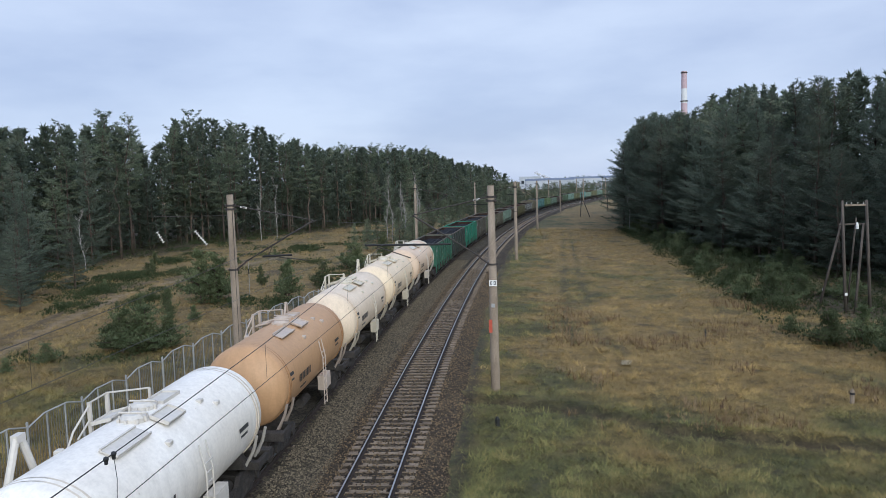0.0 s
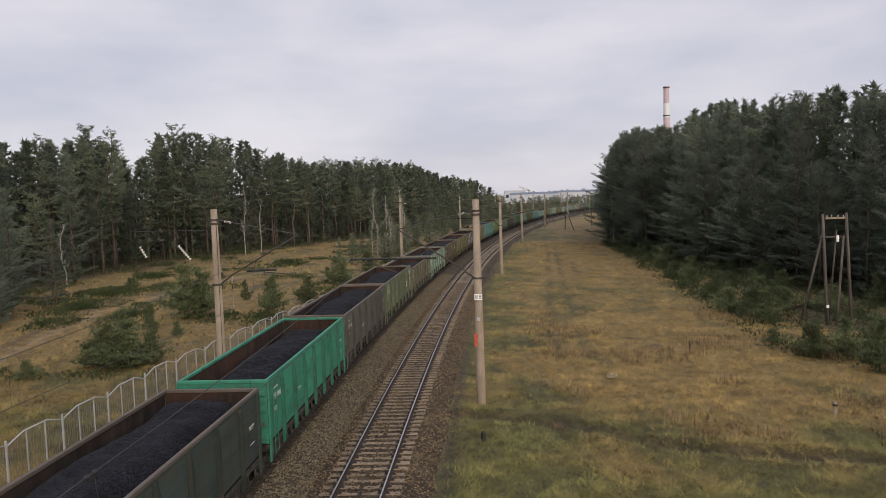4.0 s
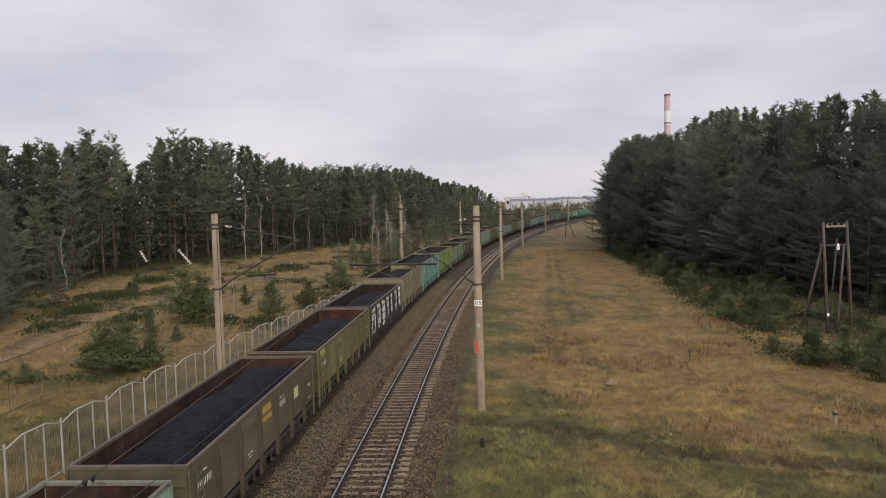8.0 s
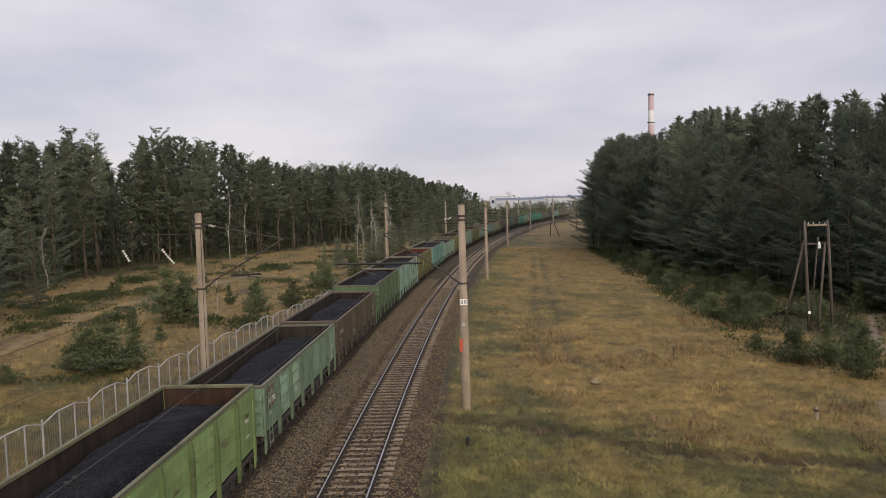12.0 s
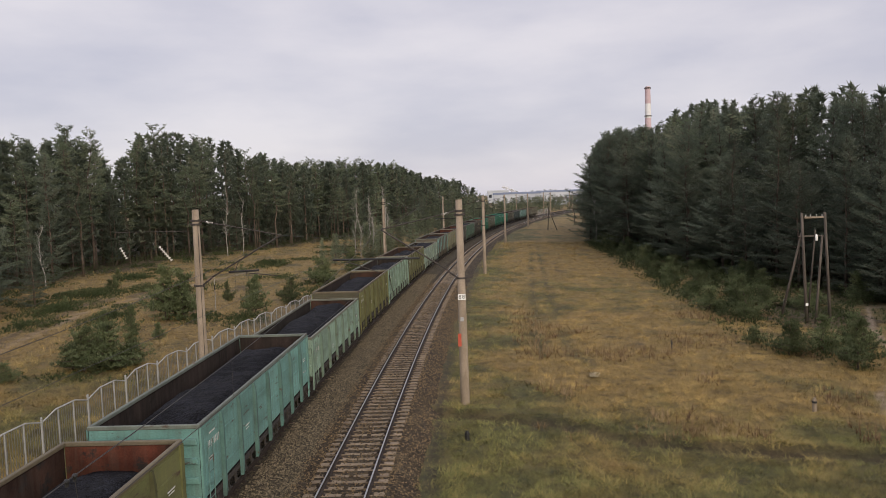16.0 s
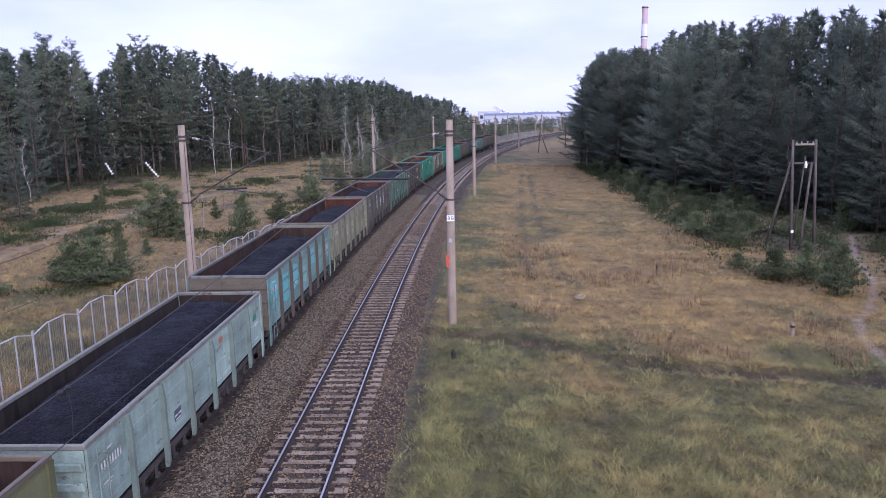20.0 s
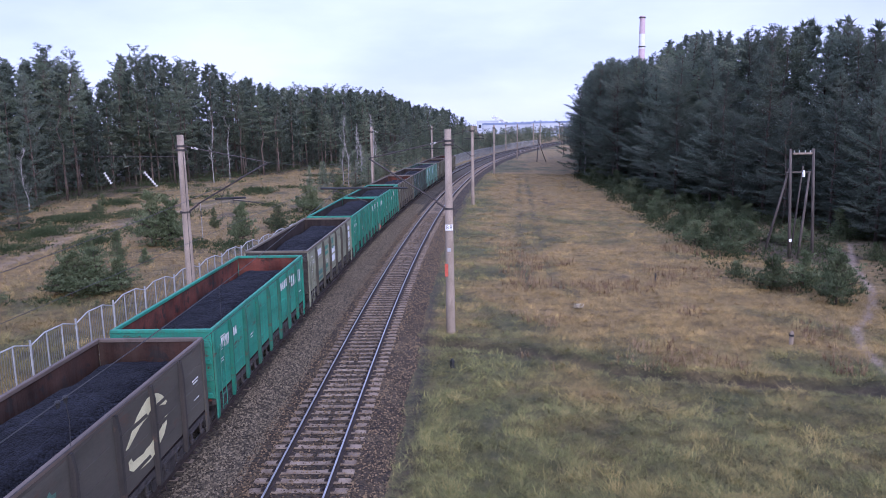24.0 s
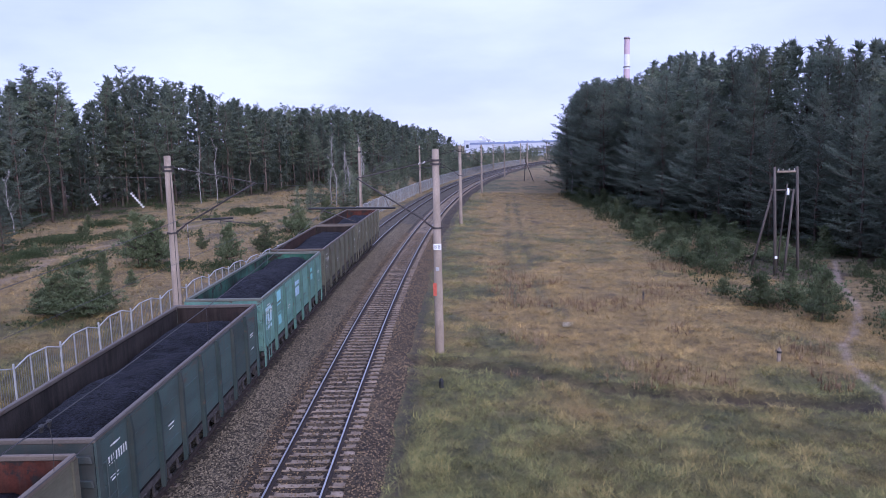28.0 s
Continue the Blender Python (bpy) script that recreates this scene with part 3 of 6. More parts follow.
def gondola_meshes(L, n, TOP):
    """Meshes of an open wagon L long with n bays a side, its rim at TOP."""
    G, h = {}, L / 2
    bm = bmesh.new()
    box(bm, (0, 0, 0.03), (0.012, L - 0.06, TOP - FLOOR - 0.12))
    G["side"] = mesh_of("side_wall", bm, M["paint"])
    bm = bmesh.new()
    box(bm, (0, 0, 0), (0.012, L - 0.10, TOP - FLOOR - 0.10))
    G["lining"] = mesh_of("side_lining", bm, M["inner"])
    bm = bmesh.new()
    wide = L / n - 0.25
    box(bm, (0, 0, 0), (0.01, wide, TOP - FLOOR - 0.26))
    for z in (-0.62, -0.1, 0.42):
        box(bm, (0.012, 0, z), (0.018, wide * 0.86, 0.10), taper=0.9)
    G["panel"] = mesh_of("panel", bm, M["paint"])
    bm = bmesh.new()
    box(bm, (0, 0, 0), (0.11, L, 0.12))
    G["rim"] = mesh_of("top_rim", bm, M["paint"], bevel=0.02)
    bm = bmesh.new()
    box(bm, (0, 0, 0), (2 * W2 + 0.06, 0.10, 0.12))
    G["end_rim"] = mesh_of("end_rim", bm, M["paint"], bevel=0.02)
    bm = bmesh.new()
    # stake: hat section, wider at the foot
    vs = []
    for z, d, w in ((FLOOR - 0.44, 0.09, 0.05), (FLOOR - 0.30, 0.12, 0.055), (TOP - 0.45, 0.12, 0.055), (TOP - 0.08, 0.07, 0.05)):
        vs.append([bm.verts.new((x, y, z)) for x, y in ((0, -w), (d, -w), (d, w), (0, w))])
    for a, b in zip(vs, vs[1:]):
        for k in range(3):
            bm.faces.new((a[k], a[k + 1], b[k + 1], b[k]))
    bm.faces.new(vs[0])
    bm.faces.new(vs[-1][::-1])
    G["stake"] = mesh_of("stake", bm, M["paint"])
    bm = bmesh.new()
    vs = [[bm.verts.new((x, y, z)) for x, y in ((0, -0.09), (0.06, -0.09), (0.06, 0.09), (0, 0.09))] for z in (FLOOR - 0.62, FLOOR - 0.3, TOP - 0.05)]
    vs[0][1].co.x, vs[0][2].co.x = 0.03, 0.03
    for a, b in zip(vs, vs[1:]):
        for k in range(3):
            bm.faces.new((a[k], a[k + 1], b[k + 1], b[k]))
    G["post"] = mesh_of("corner_post", bm, M["paint"])
    bm = bmesh.new()
    box(bm, (0, 0, 0), (2 * W2 - 0.04, 0.014, TOP - FLOOR - 0.04))
    G["end"] = mesh_of("end_wall", bm, M["paint"])
    bm = bmesh.new()
    box(bm, (0, 0, 0), (2 * W2 - 0.10, 0.012, TOP - FLOOR - 0.08))
    G["end_lining"] = mesh_of("end_lining", bm, M["inner"])
    bm = bmesh.new()
    box(bm, (0, 0, 0), (2 * W2 - 0.06, 0.09, 0.17), taper=0.97)
    G["end_bar"] = mesh_of("end_bar", bm, M["paint"], bevel=0.015)
    bm = bmesh.new()
    box(bm, (0, 0, FLOOR - 0.05), (2 * W2 - 0.05, L - 0.1, 0.08))
    G["floor"] = mesh_of("floor_plate", bm, M["inner"])
    bm = bmesh.new()
    box(bm, (0, 0, FLOOR - 0.27), (0.42, L + 0.15, 0.34))
    for i in range(n + 1):
        box(bm, (0, -h + 0.25 + (L - 0.5) * i / n, FLOOR - 0.2), (2 * W2 - 0.2, 0.14, 0.2))
    for sx in (-1, 1):
        box(bm, (sx * (W2 - 0.07), 0, FLOOR - 0.09), (0.14, L, 0.16))
    tube(bm, [(0.75, -0.6, 0.72), (0.75, 0.3, 0.72)], 0.17, 10)
    tube(bm, [(-0.7, 0.5, 0.70), (-0.7, 1.4, 0.70)], 0.22, 10)
    G["under"] = mesh_of("underframe", bm, M["grime"])
    bm = bmesh.new()
    box(bm, (0, 0, -0.12), (0.05, 0.09, 0.36), taper=0.8)
    box(bm, (0.03, 0.0, -0.24), (0.06, 0.16, 0.09))
    tube(bm, [(0.02, -0.14, 0.02), (0.02, 0.14, 0.02)], 0.03, 6)
    G["latch"] = mesh_of("hatch_latch", bm, M["grime"])
    bm = bmesh.new()
    for k in range(6):
        tube(bm, [(0, -0.19, k * 0.36), (0, 0.19, k * 0.36)], 0.014, 5)
    for y in (-0.19, 0.19):
        tube(bm, [(0, y, -0.1), (0, y, 1.95)], 0.016, 5)
    G["ladder"] = mesh_of("ladder", bm, M["paint"])
    return G


def coal_mesh(L, fill, seed, nose, TOP):
    """A heap of coal that fills the box to a level, humped along its middle and sloping at both ends."""
    rng = random.Random(seed)
    ph = [rng.uniform(0, 6.3) for _ in range(4)]
    nx, ny, w, h = 22, 96, W2 - 0.04, L / 2 - 0.06
    verts = []
    for j in range(ny + 1):
        y = -h + 2 * h * j / ny
        for i in range(nx + 1):
            x = -w + 2 * w * i / nx
            # a flat-topped heap whose flanks fall to the walls, rounded at both ends
            ax, ay = max(0.0, 0.85 - (w - abs(x))) / 0.85, max(0.0, (1.6 if y > 0 else 2.1 * nose) - (h - abs(y))) / 1.9
            q = math.hypot(ax, ay)
            z = fill + 0.30 + 0.08 * math.sin(y * 0.9 + ph[0]) - 0.62 * q ** 1.25
            z += 0.10 * noise.noise(Vector((x * 1.1, y * 0.8, seed * 3.1))) + 0.05 * noise.noise(Vector((x * 3.1, y * 3.1, seed))) + 0.022 * noise.noise(Vector((x * 7.3, y * 7.3, seed)))
            verts.append((x, y, max(FLOOR + 0.02, min(z, TOP + 0.25))))
    n = nx + 1
    faces = [(j * n + i, j * n + i + 1, (j + 1) * n + i + 1, (j + 1) * n + i) for j in range(ny) for i in range(nx)]
    # rim down to the floor
    k = len(verts)
    loop = [i for i in range(n)] + [j * n + nx for j in range(1, ny + 1)] + [ny * n + i for i in range(nx - 1, -1, -1)] + [j * n for j in range(ny - 1, 0, -1)]
    for q in loop:
        verts.append((verts[q][0], verts[q][1], FLOOR - 0.005))
    for a in range(len(loop)):
        b = (a + 1) % len(loop)
        faces.append((loop[b], loop[a], k + a, k + b))
    return raw("coal_load", verts, faces, M["coal"], True)


KINDS = {k: (L, n, top, gondola_meshes(L, n, top)) for k, L, n, top in (("old", 12.8, 7, 3.46), ("low", 12.8, 7, 3.10), ("long", 13.0, 8, 3.46), ("new", 12.6, 8, 3.46))}
COALS = {k: [coal_mesh(v[0], v[2] + (-0.64, -0.52, -0.42, -0.58, -0.30)[i], 11 * i + len(k), 0.8 + 0.3 * (i % 2), v[2]) for i in range(5)] for k, v in KINDS.items()}
BAR = {}


def bar_mesh(w, h):
    """A plain stencilled bar, and a bar of a repainted patch."""
    key = (round(w, 2), round(h, 2))
    if key not in BAR:
        pair = []
        for name, mat in (("stencil_bar", "mark"), ("paint_patch", "patch")):
            bm = bmesh.new()
            box(bm, (0, 0, 0), (0.006, w, h))
            pair.append(mesh_of(name, bm, M[mat]))
        BAR[key] = pair
    return BAR[key]


def blot_mesh(w, h, seed, ring=False):
    """A patch of paint with an uneven outline; ring: an open arc of spray paint."""
    rng = random.Random(seed)
    bm = bmesh.new()
    if ring:
        for a0, a1 in ((0.12, 0.98), (1.12, 1.98)):
            n, inner, outer = 10, [], []
            for k in range(n + 1):
                a = math.pi * (a0 + (a1 - a0) * k / n)
                q = rng.uniform(0.94, 1.06)
                wide = 0.06 + 0.42 * math.sin(math.pi * (k + 0.6) / (n + 1.2)) * rng.uniform(0.85, 1.1)
                lean = 0.35 * math.sin(a) * h / 2
                outer.append((math.cos(a) * w / 2 * q + lean, math.sin(a) * h / 2 * q))
                inner.append((math.cos(a) * w / 2 * (q - wide) + lean, math.sin(a) * h / 2 * (q - wide)))
            front = [[bm.verts.new((0.003, y, z)) for y, z in r] for r in (outer, inner)]
            back = [[bm.verts.new((-0.003, y, z)) for y, z in r] for r in (outer, inner)]
            for k in range(n):
                bm.faces.new((front[0][k], front[0][k + 1], front[1][k + 1], front[1][k]))
                bm.faces.new((front[0][k], back[0][k], back[0][k + 1], front[0][k + 1]))
                bm.faces.new((front[1][k + 1], back[1][k + 1], back[1][k], front[1][k]))
    else:
        pts = []
        for k in range(26):
            a = 2 * math.pi * k / 26
            c, s = math.cos(a), math.sin(a)
            q = 1 / max(abs(c), abs(s)) * rng.uniform(0.72, 1.0)
            pts.append((c * q * w / 2, s * q * h / 2))
        a = [bm.verts.new((0.003, y, z)) for y, z in pts]
        b = [bm.verts.new((-0.003, y, z)) for y, z in pts]
        bm.faces.new(a)
        for k in range(26):
            bm.faces.new((a[k], b[k], b[(k + 1) % 26], a[(k + 1) % 26]))
    return mesh_of("paint_patch", bm, M["patch"])


# bars of lettering, from the far end: place, height, width, height of each
LETTERS = {
    31: [(3.6 - 0.34 * i, 2.95, 0.22, 0.40) for i in range(5)] + [(1.55 - 0.34 * i, 2.95, 0.22, 0.40) for i in range(4)],
    32: [(11.9 - 0.2 * i, 2.85, 0.13, 0.28) for i in range(8)] + [(3.2, 2.9, 0.55, 0.5)] + [(8.8, 2.9, 0.3, 0.1), (8.8, 2.7, 0.3, 0.1), (7.6, 2.6, 0.35, 0.12), (6.2, 2.2, 0.45, 0.1), (5.0, 2.7, 0.5, 0.08), (5.0, 2.55, 0.5, 0.08)],
    29: [(11.8 - 0.2 * i, 2.85, 0.13, 0.28) for i in range(8)] + [(4.2 - 0.3 * i, 2.9, 0.18, 0.32) for i in range(6)] + [(2.3 - 0.38 * i, 2.75, 0.2, 0.46) for i in range(5)],
}


def gondola(n, kind, colour, inside, end_inside, label, patches=(), coal=0, rim=None):
    L, bays, TOP, G = KINDS[kind]
    h = L / 2
    w = empty("open_wagon", None, label, "railway wagon", "open coal wagons of the train")
    TRAIN.append((w, (gap_at(n - 1) + gap_at(n)) / 2))
    rng = random.Random(100 + n)
    colour = tuple(c * (0.7 if kind != "new" else 0.8) for c in colour)

    def put(name, me, m, col=None, lab=""):
        ob = part(name, me, None, w, lab, m)
        if col:
            ob.color = (*col, 1)
        return ob

    rimc = rim or (tuple(0.32 * c + 0.68 * g for c, g in zip(colour, (0.118, 0.088, 0.072))) if kind != "new" else tuple(c * 1.1 for c in colour))
    dark = tuple(c * 0.8 for c in colour)
    # stakes below the wall colour: shading of their side faces is put into it
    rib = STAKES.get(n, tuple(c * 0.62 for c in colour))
    for sx in (-1, 1):
        turn = 0 if sx > 0 else 180
        put("side_wall", G["side"], pose(sx * (W2 - 0.006), 0, (TOP + FLOOR) / 2), colour)
        put("side_lining", G["lining"], pose(sx * (W2 - 0.024), 0, (TOP + FLOOR) / 2), inside, "rusty brown inner plating")
        put("top_rim", G["rim"], pose(sx * (W2 - 0.03), 0, TOP - 0.02), rimc)
        for i in range(1, bays):
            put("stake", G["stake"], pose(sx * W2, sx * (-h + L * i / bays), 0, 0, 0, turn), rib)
        for e in (-1, 1):
            put("corner_post", G["post"], pose(sx * (W2 - 0.004), e * (h - 0.09), 0, 0, 0, turn), colour)
        for i in range(bays if sx > 0 else 0):
            k = rng.uniform(0.95, 1.35)
            put("panel", G["panel"], pose(W2 + 0.004, -h + L * (i + 0.5) / bays, (TOP + FLOOR) / 2 - 0.03), tuple(min(0.9, c * k) for c in colour))
            for q in (0.3, 0.7):
                put("hatch_latch", G["latch"], pose(sx * (W2 - 0.02), sx * (-h + L * (i + q) / bays), FLOOR - 0.16, 0, 0, turn))
    for e in (-1, 1):
        put("end_wall", G["end"], pose(0, e * (h - 0.01), (TOP + FLOOR) / 2), ENDS.get(n, colour))
        put("end_lining", G["end_lining"], pose(0, e * (h - 0.03), (TOP + FLOOR) / 2 + 0.01), end_inside if e > 0 else inside, "rusty end plating")
        put("end_rim", G["end_rim"], pose(0, e * (h - 0.03), TOP - 0.018), rimc)
        for z in (1.42, 1.42 + (TOP - 1.84) / 3, 1.42 + (TOP - 1.84) / 1.5, TOP - 0.42):
            put("end_bar", G["end_bar"], pose(0, e * (h + 0.035), z), ENDS.get(n, colour))
        put("coupler", COUPLER, pose(0, e * (h - 0.05), 1.02, 0, 0, 0 if e > 0 else 180))
        add_bogie(w, e * 4.325)
    put("ladder", G["ladder"], pose(W2 + 0.13, -h + 0.42, FLOOR - 0.3), dark)
    put("ladder", G["ladder"], pose(-W2 - 0.13, h - 0.42, FLOOR - 0.3), dark)
    put("floor_plate", G["floor"], pose(0, 0, 0), inside)
    put("underframe", G["under"], pose(0, 0, 0))
    put("coal_load", COALS[kind][4 if coal == 4 else coal % 4], pose(0, 0, 0), None, "heap of black coal")
    if n == 21:
        bm = bmesh.new()
        tube(bm, [(W2 + 0.05, -h + 0.15, TOP - 0.2), (W2 + 0.05, -h + L / bays, FLOOR + 0.2)], 0.045, 6)
        part("brace", bm, M["grime"], w, "dark diagonal brace")
    if n == 32:
        bm = bmesh.new()
        tube(bm, [(W2 - 0.05, -h - 0.12, FLOOR - 0.05), (W2, -h - 0.15, FLOOR - 0.3), (W2 - 0.02, -h - 0.1, FLOOR - 0.62)], [0.05, 0.09, 0.04], 6)
        part("tail_marker", bm, M["red"], w, "small red marker hung on the corner")
    # stencilled number and notices, as plain bars on the side walls
    for sx in (1,):
        for y, z, bw, bh in (*((-h + 0.55 + 0.12 * i, TOP - 0.72, 0.05, 0.2) for i in range(8)), (-h + 0.9, TOP - 0.42, 0.45, 0.04), (-h + 0.75, TOP - 1.1, 0.4, 0.03), (-h + 0.75, TOP - 1.18, 0.3, 0.03), (h - 0.8, TOP - 0.95, 0.45, 0.035), (h - 0.8, TOP - 1.03, 0.35, 0.03), (h - 0.8, TOP - 1.5, 0.4, 0.03), (-h + L / bays * 2.5, TOP - 1.25, 0.4, 0.045), (-h + L / bays * 2.5, TOP - 1.36, 0.3, 0.03)):
            put("stencil_bar", bar_mesh(bw, bh)[0], pose(sx * (W2 + 0.024), sx * y, z))
        for y, z, bw, bh in LETTERS.get(n, ()):
            put("stencil_bar", bar_mesh(bw, bh)[0], pose(W2 + 0.024, h - y, z))
        over = {}
        for bay, z, bw, bh, col in patches:
            out = W2 + 0.016 + 0.004 * over.get(bay, 0)
            over[bay] = over.get(bay, 0) + 1
            if n in SQUARE:
                put("paint_patch", bar_mesh(bw, bh)[1], pose(out, -h + L * (bay + 0.5) / bays, z), col)
                continue
            ring = n == 28 and col == CREAM
            put("paint_patch", blot_mesh(bw, bh, n * 31 + int(bay) + int(z * 10), ring), pose(sx * out, sx * (-h + L * (bay + 0.5) / bays), z), col)
    return w


SQUARE = (11, 30, 35)       # wagons whose patches are straight-edged
# end walls and stakes of another colour than the sides; 30's stakes include painted shade
ENDS = {1: (0.03, 0.035, 0.033), 8: (0.06, 0.05, 0.035), 20: (0.07, 0.065, 0.04), 22: (0.035, 0.028, 0.022), 24: (0.10, 0.085, 0.06), 28: (0.04, 0.036, 0.03), 30: (0.028, 0.025, 0.021), 33: (0.09, 0.078, 0.06), 34: (0.035, 0.045, 0.042)}
STAKES = {7: (0.06, 0.05, 0.035), 8: (0.085, 0.08, 0.04), 24: (0.07, 0.06, 0.048), 25: (0.12, 0.12, 0.085), 28: (0.028, 0.026, 0.024), 30: (0.045, 0.043, 0.034), 33: (0.05, 0.045, 0.035)}
GREEN, BRIGHT, DARK, MINT, TEAL, BROWN, GREY = (0.045, 0.17, 0.11), (0.03, 0.225, 0.15), (0.040, 0.060, 0.055), (0.27, 0.40, 0.32), (0.16, 0.40, 0.39), (0.10, 0.085, 0.06), (0.11, 0.11, 0.095)
RUST, BROWNIN, RED, DARKIN = (0.095, 0.050, 0.037), (0.055, 0.041, 0.038), (0.19, 0.062, 0.040), (0.05, 0.045, 0.043)
CREAM, WHITE = (0.50, 0.47, 0.28), (0.62, 0.64, 0.62)
FLEET = [
    ("old", GREEN, BROWNIN, BROWNIN, "green"), ("old", DARK, BROWNIN, RUST, "dark grey-green"), ("new", BRIGHT, RUST, RUST, "bright green"),
    ("old", GREY, BROWNIN, RUST, "weathered grey"), ("old", (0.15, 0.185, 0.115), RUST, RUST, "grey-green"), ("low", (0.165, 0.16, 0.115), RUST, RUST, "grey-olive"),
    ("low", MINT, RUST, RUST, "pale mint"), ("low", (0.12, 0.115, 0.075), RUST, RUST, "brown-green"), ("low", (0.165, 0.17, 0.075), RUST, RED, "moss green"),
    ("low", (0.055, 0.056, 0.055), BROWNIN, BROWNIN, "dark grey"), ("old", (0.26, 0.245, 0.165), RUST, CREAM, "drab tan-olive"), ("long", TEAL, BROWNIN, RUST, "turquoise"),
    ("old", (0.20, 0.30, 0.12), BROWNIN, RUST, "leaf green"), ("low", (0.19, 0.29, 0.20), BROWNIN, DARKIN, "worn pale green"), ("low", BROWN, DARKIN, BROWNIN, "dark brown"),
    ("old", (0.10, 0.17, 0.09), BROWNIN, BROWNIN, "green"), ("long", (0.25, 0.40, 0.33), DARKIN, DARKIN, "pale mint green"), ("old", (0.16, 0.17, 0.07), RUST, RED, "olive"),
    ("long", (0.17, 0.36, 0.33), BROWNIN, BROWNIN, "turquoise"), ("low", MINT, DARKIN, RUST, "mint green"), ("old", (0.18, 0.185, 0.075), BROWNIN, RUST, "olive"),
    ("long", MINT, BROWNIN, BROWNIN, "pale mint"), ("old", (0.15, 0.16, 0.075), RUST, RUST, "olive"), ("low", (0.31, 0.42, 0.36), DARKIN, BROWNIN, "pale mint"),
    ("old", (0.17, 0.29, 0.26), RUST, RUST, "worn turquoise"), ("old", (0.26, 0.27, 0.18), RUST, RED, "pale grey-olive"), ("old", GREY, RUST, RED, "grey"),
    ("old", (0.10, 0.19, 0.14), (0.07, 0.20, 0.14), (0.07, 0.22, 0.15), "worn green"), ("old", (0.085, 0.08, 0.065), RUST, RUST, "brown-grey"), ("new", BRIGHT, (0.26, 0.085, 0.06), (0.26, 0.085, 0.06), "bright green"),
    ("old", (0.27, 0.285, 0.195), BROWNIN, BROWNIN, "grey-cream"), ("new", BRIGHT, DARKIN, DARKIN, "bright green"), ("new", BRIGHT, DARKIN, DARKIN, "bright green"),
    ("old", (0.13, 0.125, 0.085), RUST, RED, "brown-olive"), ("long", (0.052, 0.084, 0.078), DARKIN, BROWNIN, "dark green-grey"), ("old", (0.14, 0.28, 0.23), (0.07, 0.20, 0.15), (0.07, 0.22, 0.16), "worn turquoise"),
    ("old", (0.13, 0.13, 0.09), RUST, BROWNIN, "grey-olive"), ("old", (0.15, 0.145, 0.10), RUST, RED, "grey-brown"),
]
